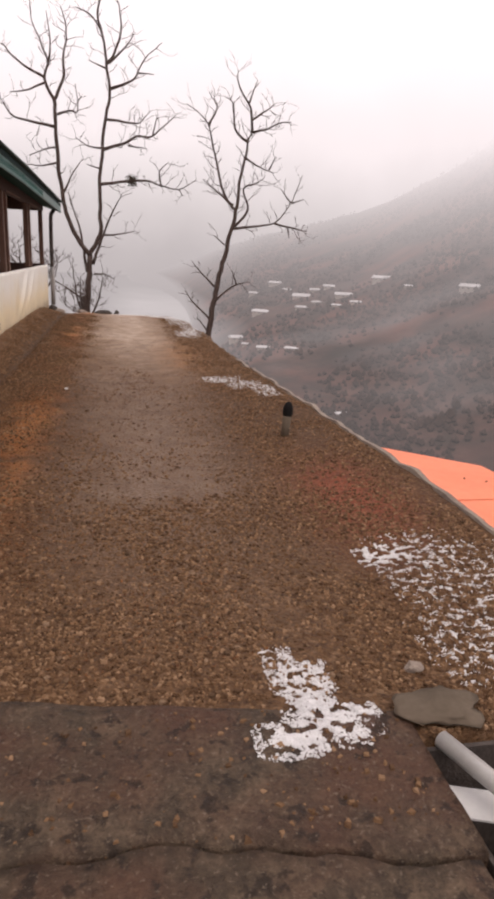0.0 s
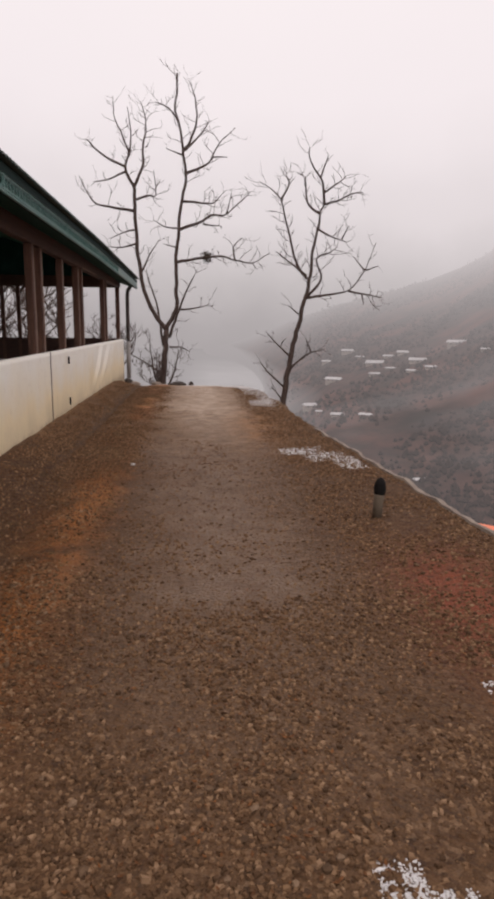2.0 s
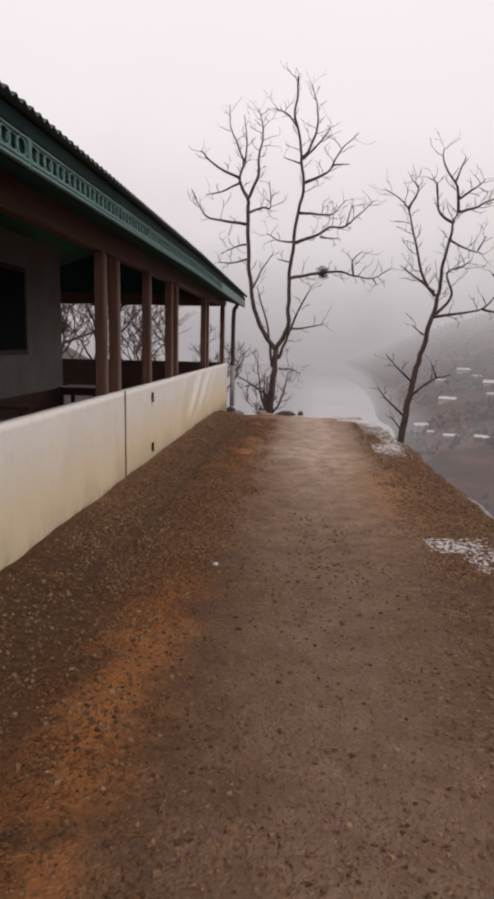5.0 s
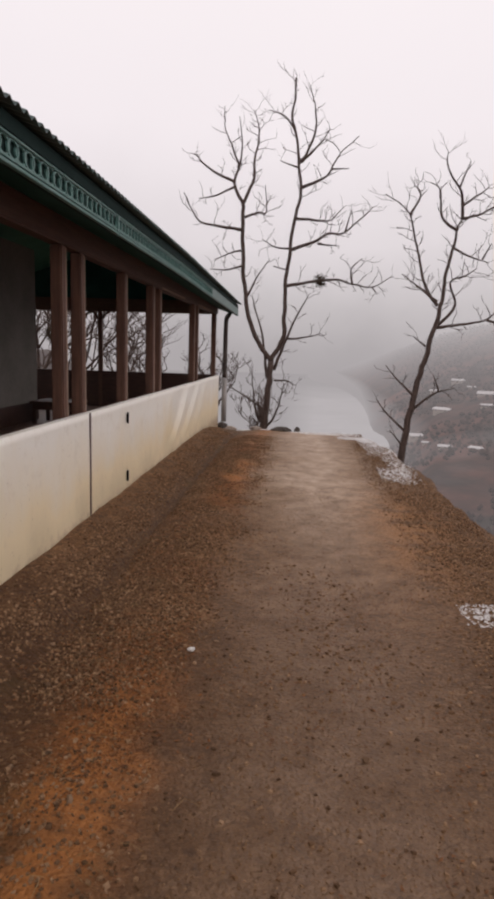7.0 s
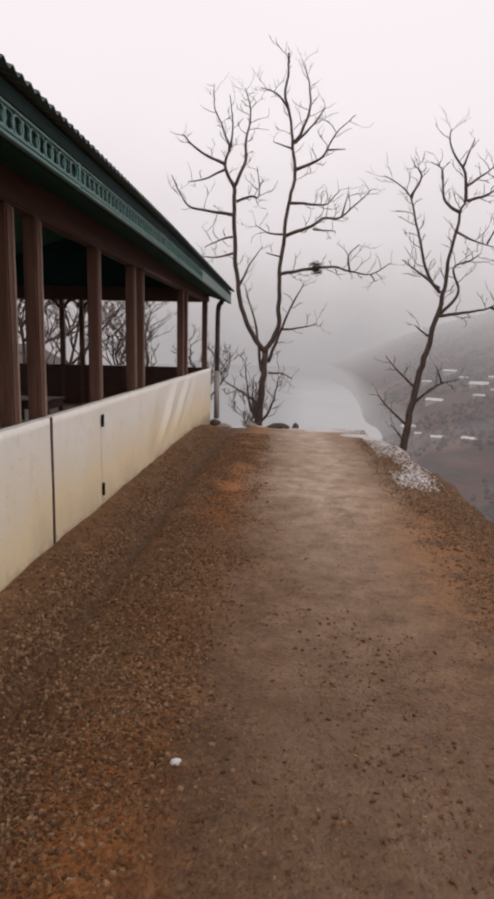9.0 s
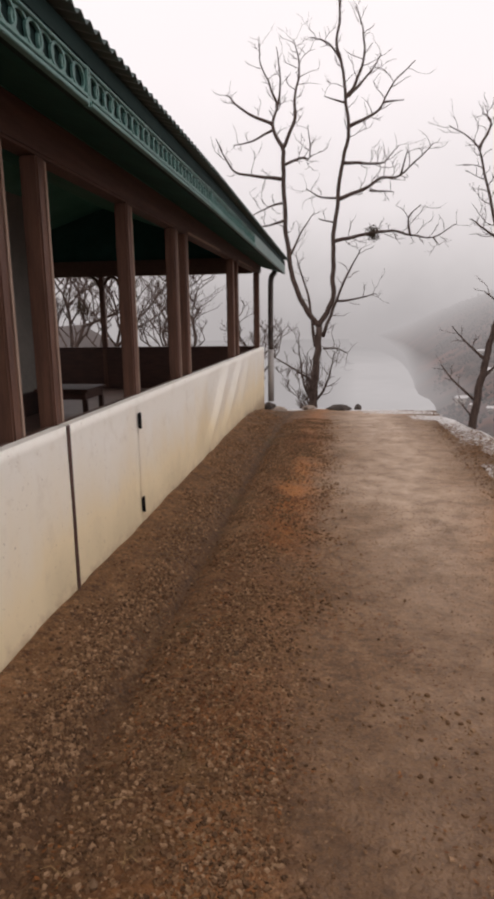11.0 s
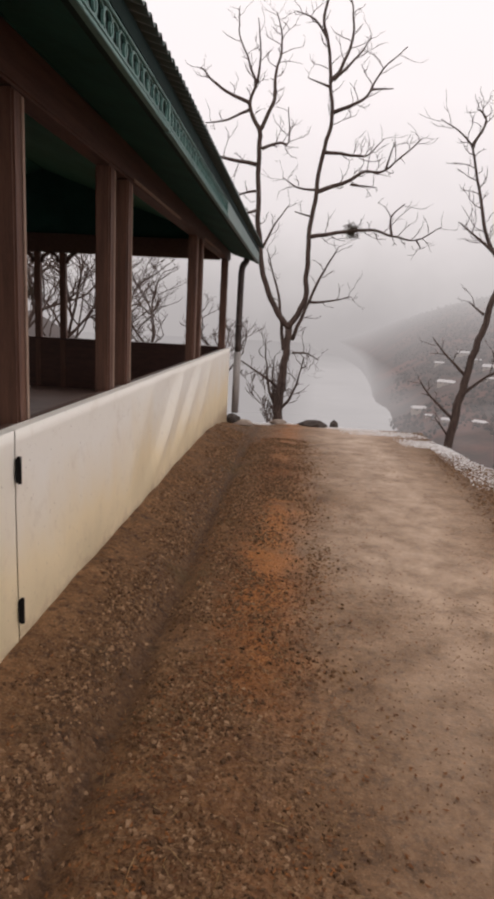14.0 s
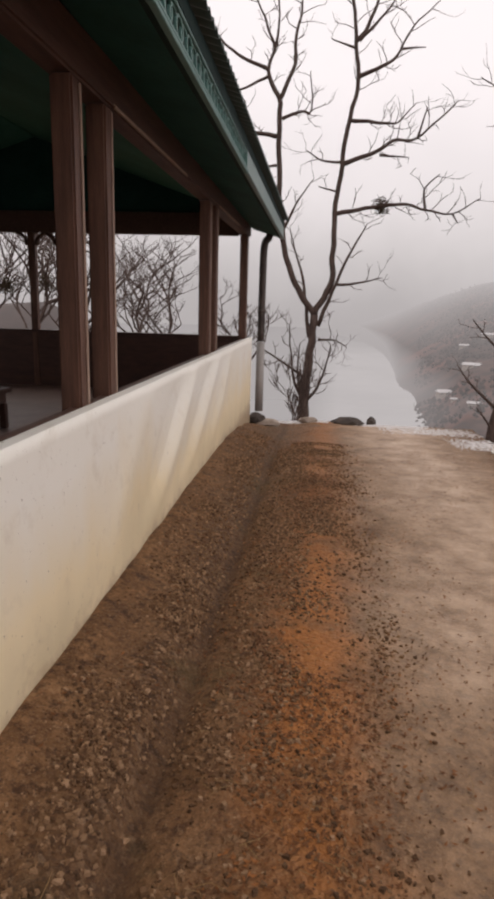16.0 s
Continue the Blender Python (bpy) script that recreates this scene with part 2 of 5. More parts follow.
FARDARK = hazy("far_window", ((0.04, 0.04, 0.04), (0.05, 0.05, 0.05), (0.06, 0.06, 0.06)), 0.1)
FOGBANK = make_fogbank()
PANEL = make_panel()
WOOD = speckled("brown_timber", (0.07, 0.03, 0.02), (0.17, 0.08, 0.05), 6, 0.6, 0.3, stretch=(6, 6, 0.5))
BEAM = speckled("brown_beam", (0.06, 0.027, 0.018), (0.125, 0.062, 0.042), 6, 0.6, 0.3, stretch=(6, 0.5, 6))
DARKWOOD = speckled("dark_stained_boards", (0.045, 0.02, 0.014), (0.09, 0.04, 0.028), 4, 0.6, 0.3, stretch=(1, 1, 4))
# green paint copy darkened to hold the shade under the roof edge
SHADEGREEN = speckled("shaded_green_paint", (0.007, 0.02, 0.018), (0.014, 0.034, 0.031), 3, 0.8, 0.15)
CEILING = speckled("green_ceiling_paint", (0.05, 0.18, 0.14), (0.08, 0.25, 0.2), 2, 0.7, 0.15)
GREEN = speckled("dark_green_paint", (0.014, 0.06, 0.052), (0.026, 0.098, 0.086), 3, 0.75, 0.15)
TEAL = speckled("teal_paint", (0.065, 0.165, 0.148), (0.12, 0.24, 0.215), 4, 0.5, 0.2)
PALETEAL = speckled("weathered_metal_fascia", (0.07, 0.15, 0.135), (0.15, 0.22, 0.2), 3, 0.45, 0.2)
# pale tone for strips that stand in for light on timber edges
LITEDGE = speckled("lit_pale_edge", (0.25, 0.17, 0.13), (0.4, 0.29, 0.23), 9, 0.7, 0.3, stretch=(6, 6, 0.5))
ROOF = speckled("green_roof_sheet", (0.014, 0.036, 0.032), (0.028, 0.06, 0.053), 2, 0.5, 0.15)
PLASTER = speckled("grey_plaster", (0.2, 0.18, 0.16), (0.28, 0.25, 0.225), 2, 0.85, 0.2)
FLOORING = speckled("worn_floor", (0.11, 0.062, 0.046), (0.2, 0.125, 0.096), 2, 0.5, 0.2)
BARK = speckled("dark_wet_bark", (0.04, 0.028, 0.024), (0.11, 0.078, 0.066), 5, 0.9, 0.7, stretch=(3, 3, 0.7), depth=0.02)
TWIG = speckled("thin_twigs", (0.06, 0.043, 0.037), (0.11, 0.08, 0.07), 6, 0.9, 0.3)
STRAW = speckled("dry_twig_ball", (0.03, 0.022, 0.015), (0.075, 0.055, 0.035), 8, 0.9, 0.5)
def make_pebbles():
    q = Mat("pebbles", 0.85, 0, 0.12)
    c = q.ramp(q.random(True), (0.0, (0.022, 0.01, 0.005)), (0.35, (0.1, 0.052, 0.026)), (0.75, (0.205, 0.118, 0.063)), (1.0, (0.34, 0.215, 0.13)))
    return q.color(q.mix(0.3, c, q.mix(q.noise(60, 3), (0.05, 0.025, 0.012), (0.3, 0.178, 0.1)))).bump(q.noise(150, 2), 0.3, 0.004).m


def make_slab():
    """Wet, pitted concrete with earth trodden into it."""
    q = Mat("wet_concrete", 0.7, 0, 0.2)
    big, mid, fine = q.noise(1.6, 4, 0.6), q.noise(9, 5, 0.7), q.noise(45, 4, 0.7)
    c = q.ramp(q.math("ADD", q.math("MULTIPLY", mid, 0.6), q.math("MULTIPLY", fine, 0.4)), (0.34, (0.024, 0.015, 0.009)), (0.5, (0.07, 0.048, 0.032)), (0.66, (0.145, 0.1, 0.067)))
    c = q.mix(q.ramp(big, (0.42, 0.0), (0.58, 0.65)), c, q.mix(fine, (0.045, 0.018, 0.011), (0.12, 0.054, 0.034)))
    c = q.mix(q.ramp(q.noise(16, 3, 0.6), (0.56, 0.0), (0.64, 0.75)), c, (0.018, 0.012, 0.009))
    c = q.mix(q.ramp(q.noise(70, 2, 0.6), (0.6, 0.0), (0.7, 0.5)), c, (0.2, 0.15, 0.11))
    return q.color(c).rough(q.ramp(mid, (0.35, 0.5), (0.65, 0.85))).bump(q.math("ADD", mid, q.math("MULTIPLY", fine, 0.5)), 0.9, 0.03).m


STONE = make_pebbles()
loose_q = Mat("loose_stone", 0.9, 0, 0.12)
loose_q.color(loose_q.mix(0.4, loose_q.ramp(loose_q.random(), (0.0, (0.03, 0.016, 0.009)), (0.6, (0.11, 0.062, 0.035)), (1.0, (0.3, 0.2, 0.13))), loose_q.mix(loose_q.noise(40, 4), (0.03, 0.018, 0.011), (0.26, 0.165, 0.1)))).bump(loose_q.noise(120, 3), 0.4, 0.004)
LOOSE = loose_q.m
ROCK = speckled("grey_brown_rock", (0.16, 0.12, 0.1), (0.33, 0.27, 0.22), 7, 0.8, 0.6, depth=0.01)
DARKROCK = speckled("dark_rock", (0.03, 0.025, 0.022), (0.1, 0.08, 0.07), 7, 0.8, 0.6, depth=0.01)
DRYGRASS = speckled("dry_grass_stalk", (0.14, 0.08, 0.035), (0.3, 0.19, 0.09), 9, 0.8, 0.2)
LEAF = speckled("fallen_leaves", (0.06, 0.026, 0.012), (0.3, 0.115, 0.035), 9, 0.7, 0.2, island=True)
SNOW = speckled("wet_snow", (0.5, 0.48, 0.475), (0.78, 0.76, 0.755), 30, 0.6, 0.4)
CONCRETE = make_slab()
MORTAR = speckled("mortar", (0.09, 0.068, 0.048), (0.15, 0.115, 0.085), 4, 0.8, 0.4)
PIPE = speckled("grey_plastic_pipe", (0.3, 0.28, 0.26), (0.42, 0.4, 0.38), 5, 0.35, 0.1)
WHITE = speckled("white_sheet", (0.5, 0.48, 0.46), (0.62, 0.6, 0.58), 6, 0.5, 0.1)
RUST = speckled("rusty_downpipe", (0.03, 0.022, 0.019), (0.1, 0.075, 0.066), 7, 0.6, 0.4, 0.3)
GREYPIPE = speckled("grey_downpipe", (0.3, 0.28, 0.27), (0.36, 0.34, 0.33), 5, 0.7, 0.3, 0.3)
BLACK = speckled("black_iron", (0.004, 0.003, 0.003), (0.012, 0.010, 0.009), 20, 0.8, 0.3)
ORANGE = speckled("orange_sheet", (0.80, 0.19, 0.085), (0.88, 0.25, 0.12), 1.2, 0.55, 0.1)
ORANGEDARK = speckled("orange_sheet_edge", (0.62, 0.13, 0.055), (0.7, 0.16, 0.07), 1.2, 0.6, 0.1)
GLASS = speckled("dark_window", (0.004, 0.005, 0.005), (0.008, 0.009, 0.009), 2, 0.75, 0.02)


# ---- mesh helpers ----
def part(name, bm, material, parent=None, label="", smooth=False):
    me = bpy.data.meshes.new(name)
    if smooth:
        for f in bm.faces:
            f.smooth = True
    bm.to_mesh(me)
    bm.free()
    me.materials.append(material)
    ob = new(name, me)
    ob.parent = parent
    if label:
        ob["label"] = label
    return ob


def raw(name, verts, faces, material, parent=None, smooth=False):
    me = bpy.data.meshes.new(name)
    me.from_pydata(verts, [], faces)
    if smooth:
        me.polygons.foreach_set("use_smooth", [True] * len(me.polygons))
    me.materials.append(material)
    ob = new(name, me)
    ob.parent = parent
    return ob


def share(name, mesh, m, parent):
    ob = new(name, mesh)
    ob.parent = parent
    ob.matrix_basis = m
    return ob


def box(bm, x0, x1, y0, y1, z0, z1, bevel=0.0):
    v = bmesh.ops.create_cube(bm, size=1, matrix=Matrix.Translation(((x0 + x1) / 2, (y0 + y1) / 2, (z0 + z1) / 2)) @ Matrix.Diagonal((x1 - x0, y1 - y0, z1 - z0, 1)))["verts"]
    if bevel:
        edges = list({ed for w in v for ed in w.link_edges})
        bmesh.ops.bevel(bm, geom=edges, offset=bevel, segments=2, affect="EDGES")
    return bm


def boxed(name, dims, material, parent=None, label="", bevel=0.006):
    return part(name, box(bmesh.new(), *dims, bevel), material, parent, label)


def tube(points, radii, sides=8, cap=True):
    """Verts and faces of a round limb along points."""
    verts, faces = [], []
    pts = [Vector(p) for p in points]
    up = Vector((0.31, 0.95, 0.1)).normalized()
    for i, p in enumerate(pts):
        d = (pts[min(i + 1, len(pts) - 1)] - pts[max(i - 1, 0)]).normalized()
        u = d.cross(up)
        u = u.normalized() if u.length > 1e-4 else Vector((1, 0, 0))
        w = d.cross(u)
        for k in range(sides):
            s = 2 * math.pi * k / sides
            verts.append(tuple(p + (u * math.cos(s) + w * math.sin(s)) * radii[i]))
    for i in range(len(pts) - 1):
        for k in range(sides):
            j = (k + 1) % sides
            faces.append((i * sides + k, i * sides + j, (i + 1) * sides + j, (i + 1) * sides + k))
    if cap:
        faces.append(tuple(range(sides))[::-1])
        faces.append(tuple((len(pts) - 1) * sides + k for k in range(sides)))
    return verts, faces


def merge(pieces):
    verts, faces = [], []
    for v, f in pieces:
        o = len(verts)
        verts += v
        faces += [tuple(i + o for i in q) for q in f]
    return verts, faces


def smooth_path(points, steps=4):
    """Catmull-Rom through the points."""
    pts = [Vector(p) for p in points]
    out = []
    for i in range(len(pts) - 1):
        p0, p1, p2, p3 = pts[max(i - 1, 0)], pts[i], pts[i + 1], pts[min(i + 2, len(pts) - 1)]
        for s in range(steps):
            t = s / steps
            out.append(0.5 * ((2 * p1) + (p2 - p0) * t + (2 * p0 - 5 * p1 + 4 * p2 - p3) * t * t + (3 * p1 - p0 - 3 * p2 + p3) * t ** 3))
    return out + [pts[-1]]


def lump(seed, sx, sy, sz, rough=0.25, level=2):
    """An uneven boulder-like mesh."""
    bm = bmesh.new()
    bmesh.ops.create_icosphere(bm, subdivisions=level, radius=1)
    for v in bm.verts:
        k = 1 + rough * noise.noise(v.co * 1.4 + Vector((seed * 7.3, 0, 0))) + rough * 0.5 * noise.noise(v.co * 3.5 + Vector((0, seed * 3.1, 0)))
        v.co = Vector((v.co.x * k * sx, v.co.y * k * sy, v.co.z * k * sz))
    return bm


# ---- the ground: one sheet from the track to the far hills ----
def edge_x(y):
    return np.interp(y, [-6, 0, 3, 5, 7, 10, 12, 15, 17, 18.5, 20, 23, 28, 40], [2.3, 2.2, 2.12, 2.03, 1.92, 1.79, 1.7, 1.55, 1.4, 1.4, 1.6, 3.0, 5.0, 7.0])


def ridge_el(az):
    return np.interp(az, [-60, -8, -0.3, 3.6, 7, 11.8, 16.6, 21.2, 25.5, 30, 36, 60], [-2.6, -2.6, -2.4, -1.4, 0.0, 1.9, 3.2, 4.6, 6.8, 9.7, 13, 16])


def shore_r(az):
    return np.interp(az, [-60, -3, -0.8, 2.8, 5.3, 6.6, 8.5, 12, 60], [1500, 1500, 1400, 1170, 800, 470, 340, 160, 125])


def ridge_r(az):
    return np.interp(az, [-60, -3, 2.8, 5.3, 8.5, 12, 16, 30, 60], [1620, 1620, 1620, 1550, 1250, 1000, 900, 720, 700])


def fbm(x, y, s, seed):
    r = np.random.RandomState(seed)
    out, amp = np.zeros(np.broadcast(x, y).shape), 1.0
    for o in range(4):
        for k in range(3):
            th, ph = r.rand(2) * 6.283
            out = out + amp * np.sin((x * np.cos(th) + y * np.sin(th)) * s * (1 + 0.3 * k) + ph) / 3
        s, amp = s * 2.1, amp * 0.5
    return out


def height(x, y):
    x, y = np.asarray(x, float), np.asarray(y, float)
    ex = edge_x(y) + 0.06 * fbm(x * 0, y, 2.3, 3)
    dx, dy = np.maximum(x - ex, 0), np.maximum(y - 18.9, 0)
    near = -0.25 * np.clip((y - 14.5) / 4.4, 0, 1) ** 1.5
    near = near + 0.17 * np.clip((-1.2 - x) / 0.55, 0, 1) * np.clip((18.5 - y) / 2, 0, 1)
    near = near - 0.07 * np.exp(-((x + 1.31) / 0.06) ** 2) * np.clip((y - 6) / 3, 0, 1) * np.clip((18.5 - y) / 3, 0, 1)
    near = near + 0.03 * np.exp(-((x + 0.85) / 0.25) ** 2) + 0.06 * np.clip((x - 1.2) / 0.6, 0, 1) * np.clip((10 - y) / 4, 0, 1)
    calm = np.clip((np.abs(x - 0.2) - 0.3), 0.25, 1) * np.clip((y - 1.6) / 0.5, 0.0, 1)
    near = near + 0.016 * (np.exp(-((x + 1.47) / 0.08) ** 2) + np.exp(-((x + 1.12) / 0.12) ** 2)) * np.clip((y - 5) / 3, 0, 1) * np.clip((17 - y) / 3, 0, 1)
    near = near - 0.03 * np.clip((1.32 - 0.1 * x - y) / 0.05, 0, 1)
    near = near + calm * (0.012 * fbm(x, y, 3.1, 5) + 0.006 * fbm(x, y, 13.0, 6))
    # the open pit with the pipe beside the slab
    near = near - 1.5 * np.clip((x - 0.95) / 0.03, 0, 1) * np.clip((1.56 - y) / 0.03, 0, 1) * np.clip((y - 0.2) / 0.03, 0, 1) * np.clip((1.5 - x) / 0.03, 0, 1)
    drop = np.minimum(2.4 * dx, 2.4 + 0.75 * np.maximum(dx - 1, 0))
    drop = np.maximum(drop, 0) + (0.1 + 0.16 * np.clip((x + 5) / 2.5, 0, 1) + 0.5 * np.clip((x - 0.2) / 1.5, 0, 1)) * np.minimum(dy, 16) + 0.9 * np.maximum(dy - 16 - 30 * np.clip((-6 - x) / 4, 0, 1), 0)
    base = near - 64 * (1 - np.exp(-drop / 64))
    mound = 3.4 * np.exp(-(((x + 17.5) / 4.5) ** 2 + ((y - 44) / 5) ** 2))
    base = np.maximum(base, -64) + mound
    r, az = np.hypot(x, y), np.degrees(np.arctan2(x, y))
    r0, r1 = shore_r(az), ridge_r(az)
    top = np.tan(np.radians(ridge_el(az))) * r1
    t = (r - r0) / (r1 - r0)
    hill = -62 + (top + 62) * np.where(t > 0, np.clip(t, 0, 1) ** 1.35, -0.03) + 5 * np.clip(t * 4, 0, 1) * fbm(x, y, 0.03, 8) * np.clip(r / 400, 0, 1) * np.clip(1.6 - r / 500, 0.1, 1)
    return np.where((r > 110) & (y > 0), np.maximum(base, hill), base)


def spaced(breaks):
    out = []
    for a0, b0, s in breaks:
        out += list(np.arange(a0, b0, s))
    return out


def geometric(start, end, step, ratio):
    out, p = [], start
    while p < end:
        out.append(p)
        p += step
        step *= ratio
    return out + [end]


gx = [-q for q in geometric(8, 1500, 1.0, 1.25)][::-1] + spaced([(-7.5, -1.9, 0.4), (-1.9, 2.4, 0.05)]) + geometric(2.4, 1500, 0.12, 1.09)
gy = [-q for q in geometric(4, 600, 1.0, 1.35)][::-1] + spaced([(-3.5, 0.0, 0.25), (0.0, 4.0, 0.05), (4, 10, 0.07), (10, 20, 0.1)]) + geometric(20, 2000, 0.2, 1.055)
X, Y = np.meshgrid(gx, gy)
Z = height(X, Y)
nx = len(gx)
gverts = np.stack([X, Y, Z], -1).reshape(-1, 3).tolist()
gfaces = [(j * nx + i, j * nx + i + 1, (j + 1) * nx + i + 1, (j + 1) * nx + i) for j in range(len(gy) - 1) for i in range(nx - 1)]
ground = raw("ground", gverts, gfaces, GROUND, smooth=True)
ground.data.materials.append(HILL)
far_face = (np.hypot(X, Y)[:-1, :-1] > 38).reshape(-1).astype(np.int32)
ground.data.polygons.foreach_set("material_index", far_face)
tagged(ground, "brown wet gravel track and hillside falling to the valley", "ground", kind="structure")

bm = bmesh.new()
bmesh.ops.create_grid(bm, x_segments=1, y_segments=1, size=1, matrix=Matrix.Translation((-200, 900, -60)) @ Matrix.Diagonal((1000, 1000, 1, 1)))
lake_q = Mat("lake_water", 0.12)
lake_q.color(lake_q.mix(lake_q.noise(0.01, 3), (0.2, 0.22, 0.22), (0.3, 0.31, 0.31))).bump(lake_q.noise(0.4, 3), 0.05, 0.1)
# glow painted into the water as mist, dimmer leftward and far off
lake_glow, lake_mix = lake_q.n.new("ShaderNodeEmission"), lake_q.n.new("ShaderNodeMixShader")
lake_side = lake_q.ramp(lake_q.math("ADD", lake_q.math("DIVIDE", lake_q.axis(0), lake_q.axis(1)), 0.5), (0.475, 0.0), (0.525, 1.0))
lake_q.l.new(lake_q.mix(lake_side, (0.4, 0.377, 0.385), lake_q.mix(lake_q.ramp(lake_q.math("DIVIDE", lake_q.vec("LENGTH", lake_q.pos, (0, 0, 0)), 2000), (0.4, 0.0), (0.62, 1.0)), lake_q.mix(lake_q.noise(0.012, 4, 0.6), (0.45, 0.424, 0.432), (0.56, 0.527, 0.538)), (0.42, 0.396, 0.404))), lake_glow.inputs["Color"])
lake_mix.inputs[0].default_value = 0.9  # share of glow painted over the water as mist
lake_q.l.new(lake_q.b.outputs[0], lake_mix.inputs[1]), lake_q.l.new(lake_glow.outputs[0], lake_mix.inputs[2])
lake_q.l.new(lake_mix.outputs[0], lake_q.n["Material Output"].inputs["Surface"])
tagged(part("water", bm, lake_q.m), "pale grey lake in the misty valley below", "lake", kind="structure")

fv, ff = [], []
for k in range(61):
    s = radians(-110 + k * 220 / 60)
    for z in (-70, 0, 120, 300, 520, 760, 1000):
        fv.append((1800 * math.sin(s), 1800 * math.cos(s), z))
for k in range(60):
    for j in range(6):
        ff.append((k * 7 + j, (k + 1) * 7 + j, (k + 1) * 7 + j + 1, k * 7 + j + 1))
tagged(raw("backdrop", fv, ff, FOGBANK, smooth=True), "glowing backdrop painted as the pale fog closing off the valley", "backdrop", kind="structure")


# ---- far woods and houses on the opposite slope ----
def on_slope(az, el):
    s, c = math.sin(radians(az)), math.cos(radians(az))
    for r in np.arange(115, 1500, 3.0):
        z = float(height(r * s, r * c))
        if z > 1.5 + r * math.tan(radians(el)):
            return Vector((r * s, r * c, z)), r
    return None, 0


rng = random.Random(4)
pieces = []
for k in range(10500):
    az, t = rng.uniform(8, 42), rng.random() ** 0.8
    r = float(shore_r(az) + (ridge_r(az) - shore_r(az)) * t ** 1.3 * 1.0)
    x, y = r * math.sin(radians(az)), r * math.cos(radians(az))
    if noise.noise(Vector((x * 0.012, y * 0.012, 3.0))) + 0.35 * rng.random() < 0.12 - 0.1 * t:
        continue
    z, s = float(height(x, y)), rng.uniform(0.8, 2.0)
    tall = rng.uniform(0.7, 1.4)
    v = [(x + s * math.cos(q) * rng.uniform(0.6, 1), y + s * math.sin(q) * rng.uniform(0.6, 1), z + s * tall * rng.uniform(0.2, 0.6)) for q in (0, 1.05, 2.1, 3.14, 4.2, 5.24)]
    v += [(x + rng.uniform(-0.3, 0.3) * s, y, z + s * tall * 1.3), (x, y, z - 1)]
    pieces.append((v, [(i, (i + 1) % 6, 6) for i in range(6)] + [((i + 1) % 6, i, 7) for i in range(6)]))
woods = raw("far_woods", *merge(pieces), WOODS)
tagged(woods, "bare brown and dark green trees on the far slope", "woods", kind="stuff")


def far_house(az, el, w, d, h, turn):
    p, r = on_slope(az, el)
    if p is None:
        return
    ob = new("house")
    ob.matrix_basis = Matrix.Translation(p) @ pose(0, 0, 0, 0, 0, -az + turn)
    tagged(ob, "small hillside house with a snow-covered roof", "house", "far houses")
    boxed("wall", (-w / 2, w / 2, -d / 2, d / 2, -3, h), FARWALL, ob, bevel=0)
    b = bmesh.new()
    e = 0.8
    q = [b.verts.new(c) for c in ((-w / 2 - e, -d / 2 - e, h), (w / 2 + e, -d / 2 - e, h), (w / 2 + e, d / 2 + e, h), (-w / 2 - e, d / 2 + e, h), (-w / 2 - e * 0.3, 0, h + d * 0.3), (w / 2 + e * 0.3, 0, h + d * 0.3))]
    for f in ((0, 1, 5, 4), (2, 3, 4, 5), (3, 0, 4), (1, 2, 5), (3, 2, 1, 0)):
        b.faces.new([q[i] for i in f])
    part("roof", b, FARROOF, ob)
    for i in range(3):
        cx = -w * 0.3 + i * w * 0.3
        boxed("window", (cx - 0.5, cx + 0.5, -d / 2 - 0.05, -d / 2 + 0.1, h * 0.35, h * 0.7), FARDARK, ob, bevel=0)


for az, el, w in ((22.6, -1.4, 15), (15.9, -3.2, 16), (19.5, -2.9, 14), (18.2, -2.2, 10), (29.8, -1.8, 12), (13.5, -2.2, 12), (12.4, -4.7, 14),
                  (10.5, -7.1, 13), (12.8, -7.8, 8), (15.3, -7.7, 7), (20.3, -13.2, 4.5), (24.9, -1.8, 6), (15.9, -4.1, 8), (32.4, 5.4, 12), (11.3, -7.5, 6),
                  (17.2, -3.5, 7), (20.6, -3.4, 8), (14.6, -2.6, 8), (33.5, -1.5, 10), (11.7, -3.1, 9), (17.0, -2.6, 9), (19.0, -3.7, 7)):
    w *= 0.8
    far_house(az, el, w, w * rng.uniform(0.45, 0.6), w * rng.uniform(0.12, 0.2), rng.uniform(-25, 25))


